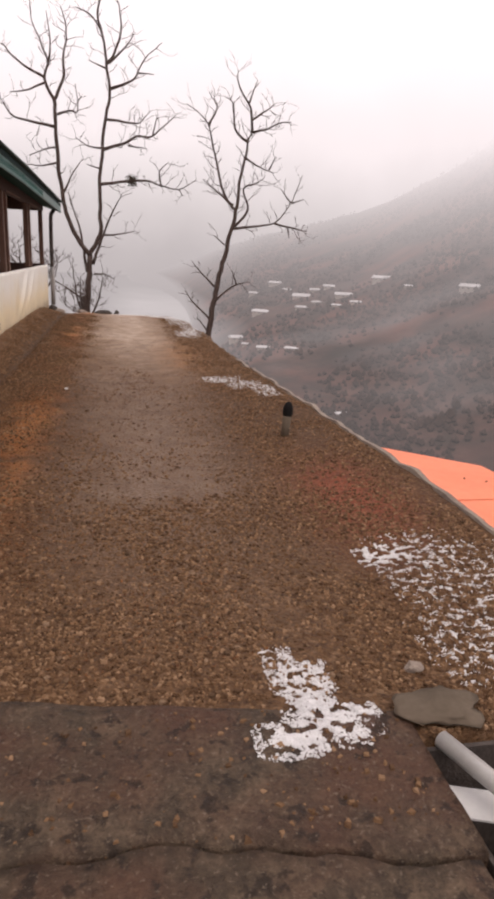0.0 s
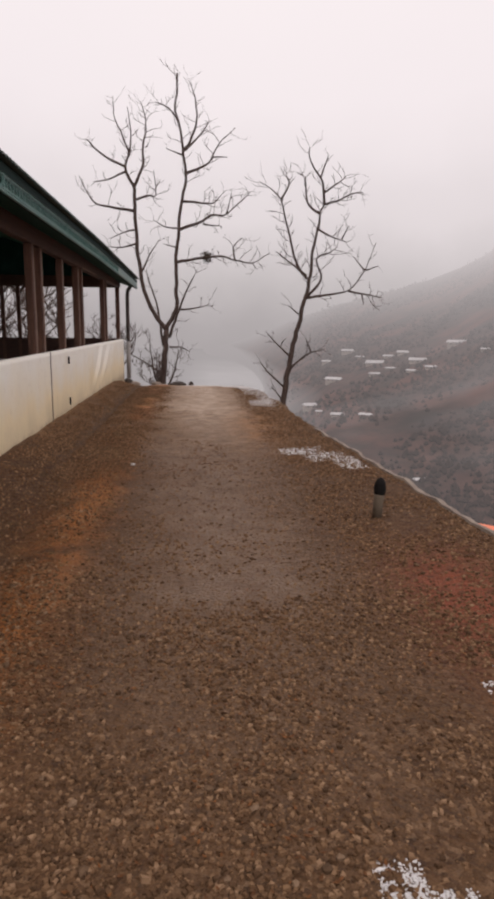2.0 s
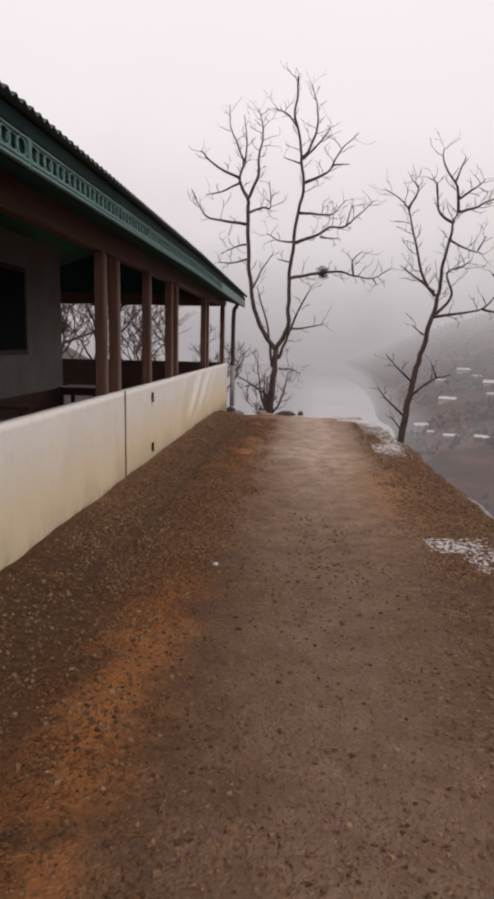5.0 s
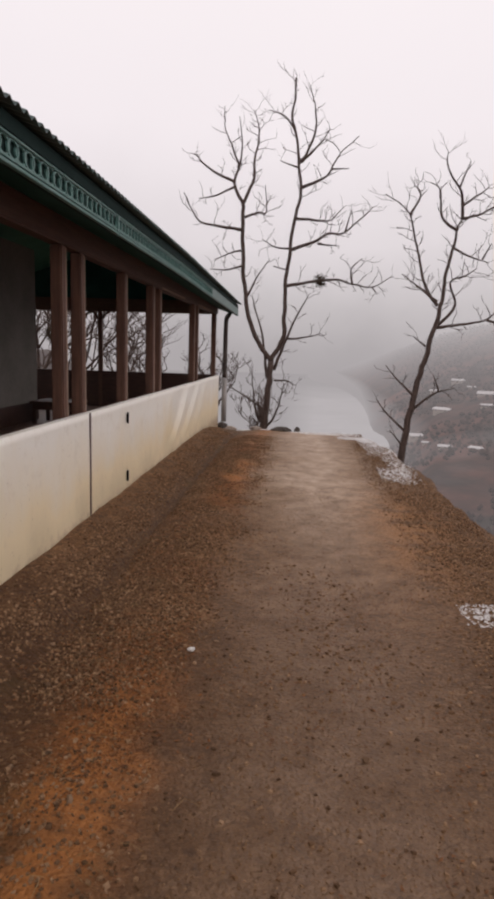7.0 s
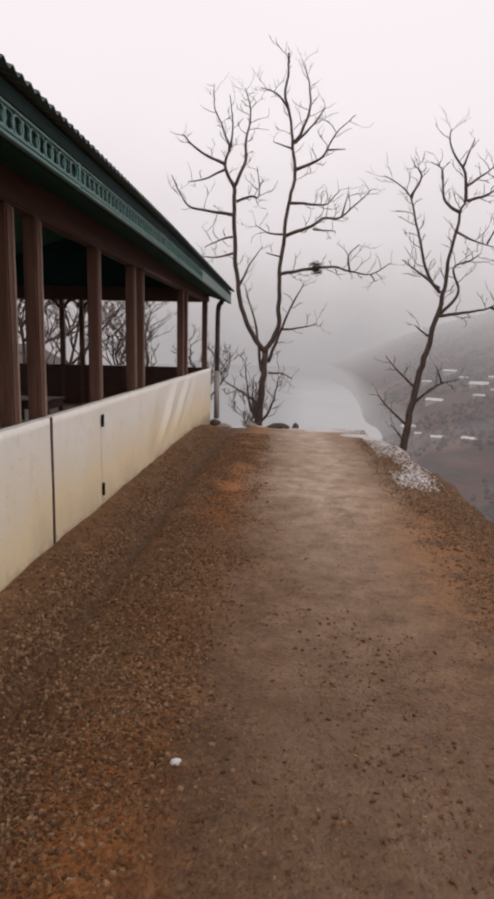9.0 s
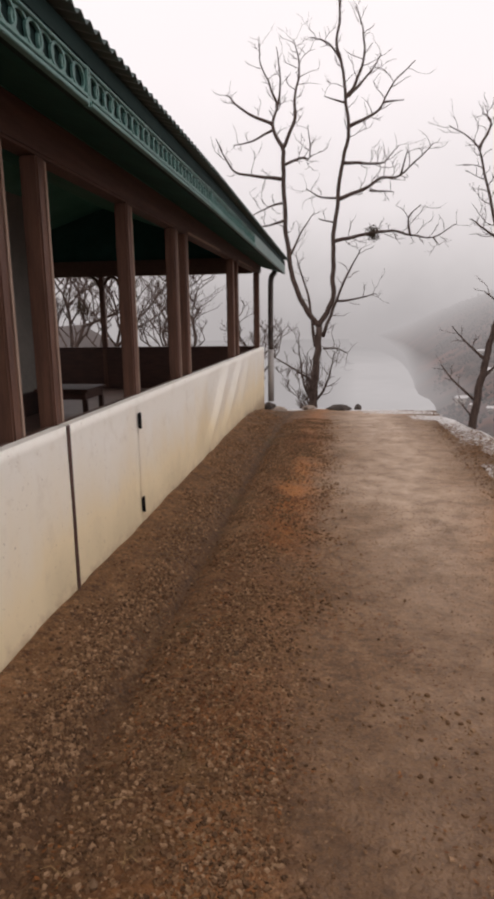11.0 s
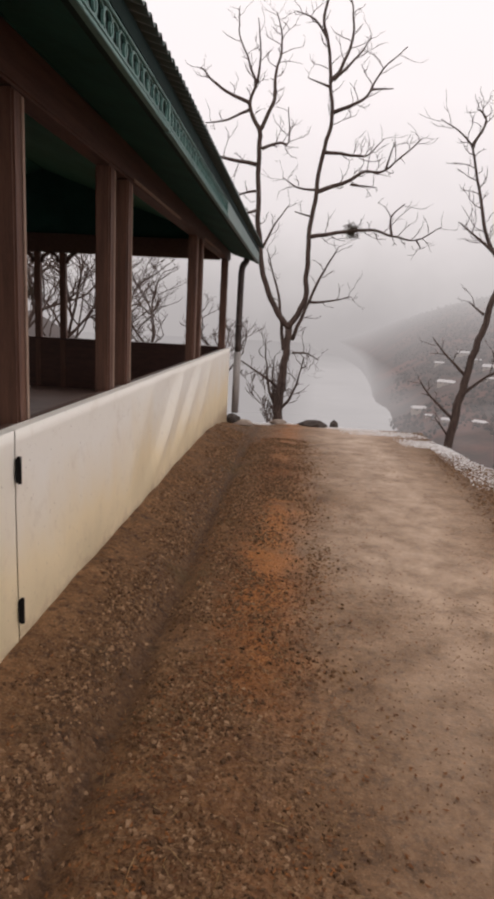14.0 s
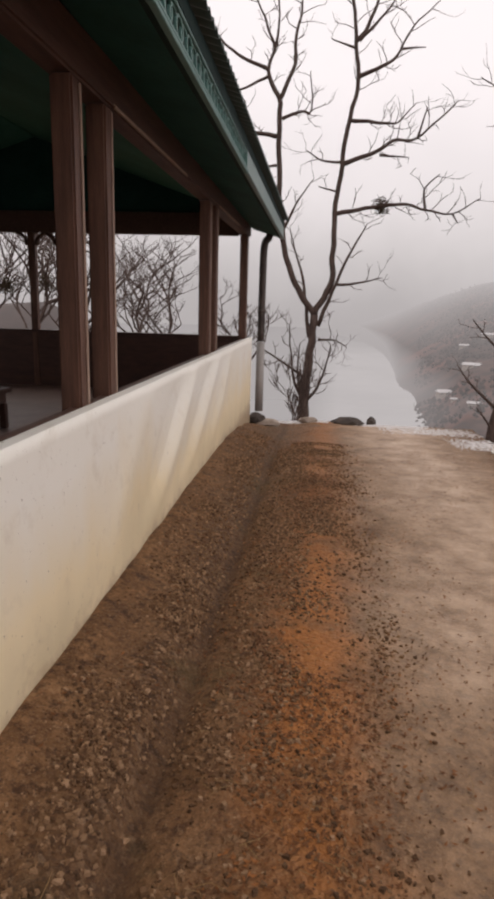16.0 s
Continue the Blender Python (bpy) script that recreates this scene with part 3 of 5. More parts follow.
# ---- trees ----
class Tree:
    """A bare tree whose limbs are curves given in its own upright plane, with depth and twigs grown on them."""

    def __init__(self, x, y, z, seed, girth, root, label):
        self.rng, self.girth, self.twigs = random.Random(seed), girth, []
        self.ob = new("tree")
        self.ob.location = (x, y, z)
        tagged(self.ob, label, "tree", "bare trees by the track")
        self.root, self.first, self.paths = root, True, []

    def lifted(self, p, q):
        return Vector((p[0], q, p[1]))

    def depth_at(self, p):
        """Depth of the limb already grown that passes nearest to p."""
        best, d = 1e9, 0.0
        for w in self.paths:
            k = (w.x - p[0]) ** 2 + (w.z - p[1]) ** 2
            if k < best:
                best, d = k, w.y
        return d

    def grow(self, name, pts, r0, r1, sides, lean):
        y0 = self.depth_at(pts[0])
        n = len(pts) - 1
        path = smooth_path([self.lifted(p, y0 + lean * (i / n)) for i, p in enumerate(pts)], 5)
        for i, p in enumerate(path[1:-1]):
            p += Vector((noise.noise(p * 2.3), 0, noise.noise(p * 2.3 + Vector((9, 0, 0))))) * r0 * 0.6
        m = len(path) - 1
        radii = [r0 + (r1 - r0) * (i / m) ** 0.8 for i in range(m + 1)]
        if name == "trunk" and self.first:
            path = [path[0] - Vector((0, 0, self.root)), *path]
            radii = [r0 * 1.5, r0 * 1.15, *radii[1:]]
            self.first = False
        self.paths += path
        raw(name, *tube(path, radii, sides), BARK, self.ob, smooth=True)
        return path, radii

    def trunk(self, *pts):
        g = self.girth
        big = self.first
        length = sum((Vector(a1) - Vector(b1)).length for a1, b1 in zip(pts, pts[1:]))
        path, radii = self.grow("trunk", pts, g if big else g * 0.62, g * 0.72 if (big and length < 4) else g * (0.42 if length < 7 else 0.2), 10, self.rng.uniform(-0.5, 0.5) if not big else 0.0)
        self.sprout(path[len(path) // 2:], radii[len(path) // 2:], 0.35)

    def limb(self, *pts):
        length = sum((Vector(a1) - Vector(b1)).length for a1, b1 in zip(pts, pts[1:]))
        r0 = min(0.03 + 0.014 * length, self.girth * 0.45)
        path, radii = self.grow("limb", pts, r0, 0.012, 6, self.rng.uniform(-0.4, 0.4) * length)
        self.sprout(path[2:], radii[2:], 0.6)

    def sprout(self, path, radii, density):
        side = 1
        for i in range(1, len(path)):
            if self.rng.random() > density:
                continue
            side = -side
            d = (path[i] - path[i - 1]).normalized()
            out = Vector((-d.z, 0, d.x)) * side + Vector((0, self.rng.uniform(-0.9, 0.9), 0.25))
            self.twig(path[i], (d * 0.6 + out).normalized(), self.rng.uniform(0.25, 0.75), min(radii[i] * 0.55, 0.014), 1)

    def twig(self, p, d, length, r, depth):
        pts, n = [p.copy()], 4
        for k in range(n):
            d = (d + Vector((self.rng.uniform(-0.5, 0.5), self.rng.uniform(-0.4, 0.4), self.rng.uniform(-0.25, 0.4)))).normalized()
            p = p + d * length / n
            pts.append(p.copy())
            if depth and self.rng.random() < 0.5:
                self.twig(p, (d + Vector((self.rng.uniform(-0.9, 0.9), self.rng.uniform(-0.7, 0.7), self.rng.uniform(-0.2, 0.6)))).normalized(), length * 0.5, r * 0.7, depth - 1)
        self.twigs.append(tube(pts, [r, r * 0.85, r * 0.7, r * 0.55, r * 0.35], 4, False))

    def finish(self):
        tagged(raw("twig_spray", *merge(self.twigs), TWIG, self.ob), kind="stuff")


tree_a = Tree(-1.31, 28.0, -1.56, 11, 0.155, 1.6, "tall bare forked tree with dark bark at the terrace's end")
tree_a.trunk((0.00, 0.00), (0.04, 0.92), (0.09, 1.50), (0.19, 2.81))
tree_a.trunk((0.19, 2.81), (-0.22, 3.36), (-0.57, 4.07), (-0.80, 5.01), (-0.94, 6.24), (-0.97, 7.44), (-0.99, 8.33))
tree_a.trunk((0.19, 2.81), (0.57, 3.61), (0.63, 4.41), (0.62, 5.34), (0.72, 6.57), (0.85, 7.78), (1.05, 8.89), (0.93, 9.83), (0.85, 10.54), (0.65, 11.39), (0.73, 12.09), (0.72, 12.69))
tree_a.limb((-0.99, 8.33), (-1.33, 9.05), (-1.21, 9.63), (-1.46, 10.34), (-1.75, 11.04), (-1.82, 11.90))
tree_a.limb((-1.33, 9.10), (-2.17, 9.54), (-2.74, 10.07), (-2.91, 10.26))
tree_a.limb((-0.99, 8.33), (-0.63, 9.21), (-0.62, 9.94), (-0.49, 10.58), (-0.60, 11.21), (-0.72, 11.63))
tree_a.limb((-1.21, 9.63), (-1.08, 10.21), (-1.18, 11.22))
tree_a.limb((-1.05, 7.44), (-1.67, 7.50), (-2.38, 7.59), (-2.75, 8.00), (-2.97, 8.51))
tree_a.limb((-0.99, 6.19), (-1.55, 6.04), (-2.13, 6.06))
tree_a.limb((-1.03, 6.72), (-1.43, 6.59), (-1.94, 6.34))
tree_a.limb((-0.91, 7.86), (-0.41, 8.02), (-0.13, 8.05), (-0.20, 8.93))
tree_a.limb((-0.76, 5.13), (-0.44, 5.79), (0.00, 6.44))
tree_a.limb((-1.33, 8.91), (-2.04, 8.53), (-2.51, 8.41))
tree_a.limb((0.90, 9.69), (0.28, 9.89))
tree_a.limb((0.77, 10.90), (0.39, 11.38), (-0.17, 11.56))
tree_a.limb((0.93, 9.83), (1.24, 10.27), (1.48, 11.13), (1.45, 11.83), (1.23, 12.58))
tree_a.limb((1.02, 9.86), (1.70, 10.50), (1.98, 10.93))
tree_a.limb((1.05, 8.99), (1.55, 9.19), (2.02, 9.50), (2.40, 10.16), (3.02, 10.74))
tree_a.limb((2.14, 9.63), (2.72, 9.62))
tree_a.limb((0.90, 7.93), (1.72, 7.92), (2.19, 7.96), (2.66, 8.49))
tree_a.limb((0.77, 6.83), (1.56, 7.12), (2.04, 7.38), (2.68, 7.44), (3.30, 7.98), (3.62, 8.29))
tree_a.limb((1.72, 7.05), (2.49, 6.97))
tree_a.limb((2.68, 7.44), (2.86, 8.15))
tree_a.limb((0.74, 6.88), (0.21, 6.91), (-0.26, 7.16))
tree_a.limb((0.70, 6.11), (0.13, 6.26))
tree_a.limb((0.64, 5.54), (1.25, 5.66), (2.38, 5.81), (3.03, 5.66), (3.76, 5.58), (4.45, 5.95))
tree_a.limb((3.03, 5.66), (2.98, 6.16), (3.33, 6.55))
tree_a.limb((3.76, 5.58), (3.93, 5.32))
tree_a.limb((0.30, 2.48), (0.76, 3.70), (1.22, 4.73), (1.49, 5.23))
tree_a.limb((0.73, 3.65), (1.42, 3.70), (2.04, 3.87))
tree_a.limb((0.07, 2.16), (-0.17, 3.60), (-0.45, 4.55), (-0.68, 5.32))
tree_a.limb((0.33, 2.08), (0.76, 2.08), (1.17, 1.89))
tree_a.limb((-0.08, 1.00), (-0.73, 1.49), (-1.47, 1.94))
for shoot in (((0.02, 0.2), (-0.32, 0.9), (-0.42, 1.7), (-0.5, 2.5)), ((0.04, 0.25), (0.42, 0.8), (0.62, 1.5), (0.7, 1.95)), ((0.0, 0.1), (-0.2, 1.0), (-0.16, 2.0))):
    tree_a.limb(*shoot)
tree_a.finish()
tree_b = Tree(3.51, 25.80, -2.22, 21, 0.13, 3.2, "slender leaning bare tree with dark bark on the slope")
tree_b.trunk((0.00, 0.00), (0.14, 1.41), (0.32, 2.49), (0.56, 3.69), (0.85, 4.80), (0.97, 5.46), (1.06, 6.32), (1.24, 7.31), (1.31, 7.87), (1.45, 8.22))
tree_b.limb((0.88, 5.46), (0.46, 6.10), (0.21, 7.01), (-0.02, 7.84), (-0.14, 8.39), (-0.52, 8.79), (-0.96, 9.08))
tree_b.limb((-0.14, 8.39), (0.20, 9.08), (-0.03, 9.41))
tree_b.limb((1.45, 8.22), (2.00, 8.37), (2.58, 8.66), (3.02, 8.74))
tree_b.limb((1.45, 8.22), (1.31, 8.97), (0.80, 9.63), (0.72, 10.03))
tree_b.limb((1.40, 8.59), (1.97, 8.99), (2.32, 9.31))
tree_b.limb((1.31, 7.87), (0.82, 8.28), (0.75, 9.09), (0.41, 9.38))
tree_b.limb((1.23, 9.10), (1.48, 9.85))
tree_b.limb((1.24, 7.31), (1.77, 7.04), (2.35, 6.83))
tree_b.limb((2.15, 6.94), (2.35, 7.41))
tree_b.limb((0.94, 4.85), (1.43, 5.47), (1.21, 6.18), (1.72, 6.48), (1.97, 6.65))
tree_b.limb((0.85, 4.76), (1.57, 4.86), (2.18, 4.97), (2.70, 5.12), (3.35, 5.79), (3.88, 7.01))
tree_b.limb((2.71, 5.09), (3.56, 4.92), (4.10, 4.85))
tree_b.limb((3.25, 4.94), (3.34, 4.56))
tree_b.limb((3.42, 5.93), (2.98, 6.46))
tree_b.limb((3.46, 5.93), (3.94, 6.09))
tree_b.limb((0.58, 4.14), (0.19, 4.47))
tree_b.limb((0.86, 5.60), (0.16, 6.09), (-0.37, 6.44))
tree_b.limb((0.31, 2.03), (0.91, 2.57), (1.59, 2.80))
tree_b.limb((1.09, 2.68), (0.85, 3.22))
tree_b.limb((0.29, 2.52), (-0.19, 2.93), (-0.69, 3.48))
tree_b.limb((0.12, 1.25), (-0.54, 1.87), (-0.89, 2.32))
tree_b.limb((0.07, 0.71), (-0.45, 1.33))
tree_b.finish()

NESTS = ((-14.6, 36.2, 2.0), (-12.8, 36.2, 2.15))
# a ball of twigs caught on a limb of the forked tree
nest_r = random.Random(7)
nest = []
for k in range(95):
    d = Vector((nest_r.gauss(0, 1), nest_r.gauss(0, 1), nest_r.gauss(0, 1))).normalized()
    c = d * nest_r.uniform(0.08, 0.24)
    t = Vector((nest_r.gauss(0, 1), nest_r.gauss(0, 1), nest_r.gauss(0, 0.6))).normalized() * 0.16
    nest.append(tube([c - t, c + d * 0.03, c + t], [0.006, 0.009, 0.005], 4, False))
nest_ob = raw("bird_nest", *merge(nest), STRAW)
nest_ob.location = (0.55, 28.1, 4.22)
tagged(nest_ob, "round ball of dry dark twigs caught on a branch", "nest")


for x, y, z in NESTS:
    other = new("bird_nest", nest_ob.data)
    other.location = (x, y, z)
    other.scale = (1.7, 1.7, 1.5)
    tagged(other, "round ball of dry dark twigs in a tree behind the pavilion", "nest", "nests behind the pavilion")


def wild_tree(x, y, z, tall, seed, spread=1.0, trunk_part=0.25, material=TWIG):
    """A bare, bushy, many-branched tree grown by rule."""
    r = random.Random(seed)
    ob = new("tree")
    ob.location = (x, y, z)
    tagged(ob, "bare bushy tree behind the pavilion", "tree", "bare trees behind the pavilion")
    trunk, crown = [], []

    def bough(p, d, length, rad, level):
        pts, n = [p.copy()], 4
        for k in range(n):
            d = (d + Vector((r.uniform(-0.28, 0.28), r.uniform(-0.28, 0.28), r.uniform(-0.06, 0.16)))).normalized()
            p = p + d * length / n
            pts.append(p.copy())
            if level < 5 and k >= 1:
                for c in range(1 if level else 2):
                    s = Vector((r.uniform(-1, 1) * spread, r.uniform(-1, 1) * spread, r.uniform(0.0, 0.7)))
                    bough(p.copy(), (d * 0.6 + s).normalized(), length * r.uniform(0.5, 0.75), max(rad * 0.6, 0.008), level + 1)
        (crown if level else trunk).append(tube(pts, [rad * (1 - 0.13 * k) for k in range(n + 1)], 7 if level == 0 else 4, False))

    bough(Vector((0, 0, -0.5)), Vector((r.uniform(-0.1, 0.1), 0, 1)), tall * trunk_part * 2, 0.017 * tall, 0)
    raw("trunk", *merge(trunk), BARK, ob, smooth=True)
    tagged(raw("crown", *merge(crown), material, ob), kind="stuff")
    return ob


for x, y, tall, seed, spread in ((-11.2, 36, 7.2, 3, 1.1), (-13.6, 35, 7.8, 5, 1.1), (-9.0, 38, 6.4, 8, 1.2), (-6.6, 33, 5.6, 13, 1.3), (-17.0, 38, 7.4, 17, 1.1), (-4.4, 32, 4.6, 23, 1.2), (-15.5, 41, 7.0, 29, 1.0)):
    wild_tree(x, y, float(height(x, y)), tall, seed, spread)
for x, y, tall, seed in ((-2.5, 22.5, 1.6, 31), (-1.6, 24.5, 1.8, 33)):
    tagged(wild_tree(x, y, float(height(x, y)), tall, seed, 0.6, 0.3), "leafless thin-stemmed bush at the terrace's end", "bush", "bare bushes")


# ---- the pavilion ----
WX = -1.79          # outer face of the low wall
Y0, Y1 = 2.0, 17.8  # its two ends
FLOOR = 0.3
pavilion = tagged(new("pavilion"), "open-sided green-roofed pavilion with a low cream wall", "pavilion")


def sheet_wall(name, y0, y1, folds, label=""):
    """A panel of painted sheet with dents and long slanting folds, on a solid core."""
    b = bmesh.new()
    ny, nz = max(2, int((y1 - y0) / 0.06)), 18
    grid = []
    for i in range(ny + 1):
        row = []
        for j in range(nz + 1):
            y, s = y0 + (y1 - y0) * i / ny, j / nz
            foot = float(height(WX + 0.05, y)) - 0.12
            z = foot + (1.06 - foot) * s
            inside = min(1, max(0, 3 * s - 0.5), 6 * (1 - s) + 0.1)
            x = WX + 0.008 * inside * noise.noise(Vector((0, y * 0.9, z * 1.3)))
            for fy, slant, amp, wide in folds:
                x += amp * inside * math.exp(-((y - fy - slant * (z - 0.6)) / wide) ** 2)
            row.append(b.verts.new((x, y, z)))
        grid.append(row)
    for i in range(ny):
        for j in range(nz):
            b.faces.new((grid[i][j], grid[i + 1][j], grid[i + 1][j + 1], grid[i][j + 1])).smooth = True
    box(b, WX - 0.06, WX - 0.012, y0, y1, -0.1, 1.055)
    for i in range(ny):  # the turned-in top lip
        u, v = grid[i][nz], grid[i + 1][nz]
        w0, w1 = b.verts.new((WX - 0.055, u.co.y, 1.06)), b.verts.new((WX - 0.055, v.co.y, 1.06))
        b.faces.new((u, v, w1, w0))
    return part(name, b, PANEL, pavilion, label)


sheet_wall("wall_panel", Y0, 9.155, ((7.4, 0.6, 0.012, 0.12),))
gate = sheet_wall("gate", 9.185, 10.315, (), "closed cream gate with black hinges")
sheet_wall("wall_panel", 10.325, Y1, ((12.2, 0.9, 0.014, 0.2), (12.9, 1.4, -0.02, 0.16), (13.3, 1.5, 0.03, 0.13), (13.9, 1.7, -0.014, 0.14), (14.3, 1.7, 0.026, 0.16), (15.2, 1.4, 0.02, 0.2)))
# dark strip laid over the gap to stand in for its shade
boxed("seam_strip", (WX + 0.001, WX + 0.006, 9.153, 9.187, 0.05, 1.058), DARKWOOD, gate, "dark strip laid over the gate's seam in place of its shade", bevel=0)
for z in (0.90, 0.30):
    b = bmesh.new()
    box(b, WX + 0.004, WX + 0.014, 10.305, 10.338, z - 0.05, z + 0.05, 0.003)
    bmesh.ops.create_cone(b, cap_ends=True, segments=8, radius1=0.009, radius2=0.009, depth=0.11, matrix=Matrix.Translation((WX + 0.016, 10.32, z)))
    part("hinge", b, BLACK, gate, "black iron hinge")
boxed("top_rail", (WX - 0.14, WX - 0.062, Y0, Y1, 1.0, 1.045), BEAM, pavilion)
boxed("inner_boarding", (WX - 0.10, WX - 0.064, Y0, Y1, FLOOR, 0.995), DARKWOOD, pavilion)
boxed("end_parapet", (-7.6, WX - 0.15, Y1 - 0.02, Y1 + 0.08, -0.6, 1.04), DARKWOOD, pavilion, "dark brown boarded end parapet")
boxed("end_rail", (-7.6, WX - 0.15, Y1 - 0.05, Y1 + 0.11, 1.042, 1.075), DARKWOOD, pavilion)
boxed("end_face", (WX - 0.14, WX - 0.004, Y1 + 0.004, Y1 + 0.03, -0.3, 1.05), PANEL, pavilion)
boxed("floor", (-7.6, WX - 0.15, Y0, Y1 - 0.03, 0.0, FLOOR), FLOORING, pavilion, "worn reddish brown floor", 0)
boxed("back_wall", (-7.75, -7.6, Y0, Y1 + 0.08, -0.6, 1.04), DARKWOOD, pavilion, bevel=0)

post_bm = box(bmesh.new(), -0.047, 0.047, -0.047, 0.047, 0, 2.066, 0.01)
first = part("post", post_bm, WOOD, pavilion)
first.matrix_basis = pose(WX - 0.127, 8.83, FLOOR)
for y in (5.82, 6.27, 9.26, 10.59, 11.87, 12.26, 14.97, 15.33, 17.74):
    share("post", first.data, pose(WX - 0.127, y, FLOOR), pavilion)
# pale strips put in for sky light on the posts' outer faces
strip = None
for y in (8.83, 5.82, 6.27, 9.26, 10.59, 11.87, 12.26, 14.97, 15.33, 17.74):
    m = pose(WX - 0.079, y + 0.034, FLOOR)
    if strip is None:
        strip = part("edge_strip", box(bmesh.new(), 0, 0.005, -0.012, 0.012, 0.7, 2.05, 0.002), LITEDGE, pavilion, "pale strip standing in for light on the post's outer face")
        strip.matrix_basis = m
    else:
        share("edge_strip", strip.data, m, pavilion)
for x in (-4.42, -4.82, -7.5):
    share("post", first.data, pose(x, Y1 + 0.02, FLOOR - 0.008), pavilion)
boxed("wall_plate", (WX - 0.2, WX - 0.078, Y0, Y1 + 0.28, 2.37, 2.578), BEAM, pavilion, "brown eave beam with pale strips as light along its lower edge", 0.012)
for y0, y1 in ((12.34, 13.98), (15.42, 16.9)):  # pale strips put in for light grazing the beam's lower edge
    boxed("worn_edge", (WX - 0.082, WX - 0.074, y0, y1, 2.372, 2.396), LITEDGE, pavilion, bevel=0.003)
boxed("end_beam", (-7.6, WX - 0.205, Y1 - 0.01, Y1 + 0.085, 2.36, 2.64), BEAM, pavilion, bevel=0.01)
for x0 in (-4.42, -4.82):  # curved brackets at the end posts
    for s in (-1, 1):
        v, f = tube(smooth_path([(x0 + s * 0.07, Y1 + 0.01, 2.2), (x0 + s * 0.1, Y1 + 0.01, 2.3), (x0 + s * 0.22, Y1 + 0.01, 2.37)], 3), [0.03] * 7, 6)
        raw("bracket", v, f, BEAM, pavilion, smooth=True)

# eave: soffit, fascia with fretwork, upper board and corrugated roof
FX = -1.45
EAVE_END = 18.25


def droop(y):
    """The far stretch of the eave hangs a little lower."""
    return -0.085 * max(0.0, (y - 11.43) / 6.82)


def eave_board(name, section, y0, y1, material, label=""):
    """A board along the eave with the given section (x, z), following its droop."""
    b = bmesh.new()
    stations = [y0] + [y for y in (11.43, 14.0, 16.0) if y0 < y < y1] + [y1]
    rows = [[b.verts.new((x, y, z + droop(y))) for x, z in section] for y in stations]
    n = len(section)
    for u, v in zip(rows, rows[1:]):
        for i in range(n):
            b.faces.new((u[i], v[i], v[(i + 1) % n], u[(i + 1) % n]))
    b.faces.new(rows[0])
    b.faces.new(rows[-1][::-1])
    bmesh.ops.recalc_face_normals(b, faces=b.faces[:])
    return part(name, b, material, pavilion, label)


def oblong(x0, x1, z0, z1):
    return ((x0, z0), (x1, z0), (x1, z1), (x0, z1))


eave_board("soffit", ((WX - 0.076, 2.575), (FX - 0.047, 2.465), (FX - 0.047, 2.485), (WX - 0.076, 2.6)), Y0, EAVE_END, GREEN, "dark green eave boarding")
# dark backing and upper board carry the shade behind fretwork and under the roof
eave_board("fascia_backing", oblong(FX - 0.045, FX - 0.02, 2.45, 2.68), Y0, EAVE_END, SHADEGREEN)
eave_board("upper_fascia", oblong(FX - 0.018, FX + 0.004, 2.6, 2.675), Y0, EAVE_END, SHADEGREEN, "green upper eave board with the roof's shade put into its colour")

PITCH = 2.59
b = bmesh.new()
for z0, z1, d in ((0.0, 0.018, 0.016), (0.026, 0.042, 0.012), (0.132, 0.146, 0.012)):
    box(b, FX - 0.018, FX - 0.018 + d + 0.012, 0.012, PITCH - 0.012, 2.445 + z0, 2.445 + z1, 0.003)
pv, pf = [], []
count = 27
for k in range(count):
    cy = 0.03 + (PITCH - 0.06) * (k + 0.5) / count
    for ry_, rz_ in ((0.064, 0.05),):
        seg, o = 18, len(pv)
        for i in range(seg):
            s = 2 * math.pi * i / seg
            for rr in (1.0, 0.78):
                for xx in (FX - 0.014 - 0.003 * (k % 2), FX - 0.003 - 0.003 * (k % 2)):
                    pv.append((xx, cy + ry_ * rr * math.cos(s), 2.532 + rz_ * rr * math.sin(s)))
        for i in range(seg):
            a0, b0 = o + 4 * i, o + 4 * ((i + 1) % seg)
            pf += [(a0 + 1, b0 + 1, b0 + 3, a0 + 3), (a0, a0 + 2, b0 + 2, b0), (a0, b0, b0 + 1, a0 + 1), (a0 + 2, a0 + 3, b0 + 3, b0 + 2)]
ring = [b.verts.new(v_) for v_ in pv]
for f in pf:
    b.faces.new([ring[i] for i in f])
for y in (0.0, PITCH - 0.02):
    box(b, FX - 0.018, FX + 0.006, y + 0.004, y + 0.024, 2.44, 2.595, 0.003)
fret = part("fret_panel", b, TEAL, pavilion, "teal fretwork board of linked rings")
fret.matrix_basis = pose(0, 8.84 - PITCH, 0)
share("fret_panel", fret.data, pose(0, 8.84 + PITCH - 0.03, 0, -0.714), pavilion)
for k in (-2, 0):
    share("fret_panel", fret.data, pose(0, 8.84 + k * PITCH, 0), pavilion)
eave_board("fascia_end", oblong(FX - 0.018, FX + 0.004, 2.445, 2.597), 8.84 + 2 * PITCH + 0.004, EAVE_END, PALETEAL, "plain weathered grey-green eave board")
eave_board("fascia_bead", oblong(FX + 0.005, FX + 0.013, 2.45, 2.466), 8.84 + 2 * PITCH + 0.004, EAVE_END, PALETEAL)


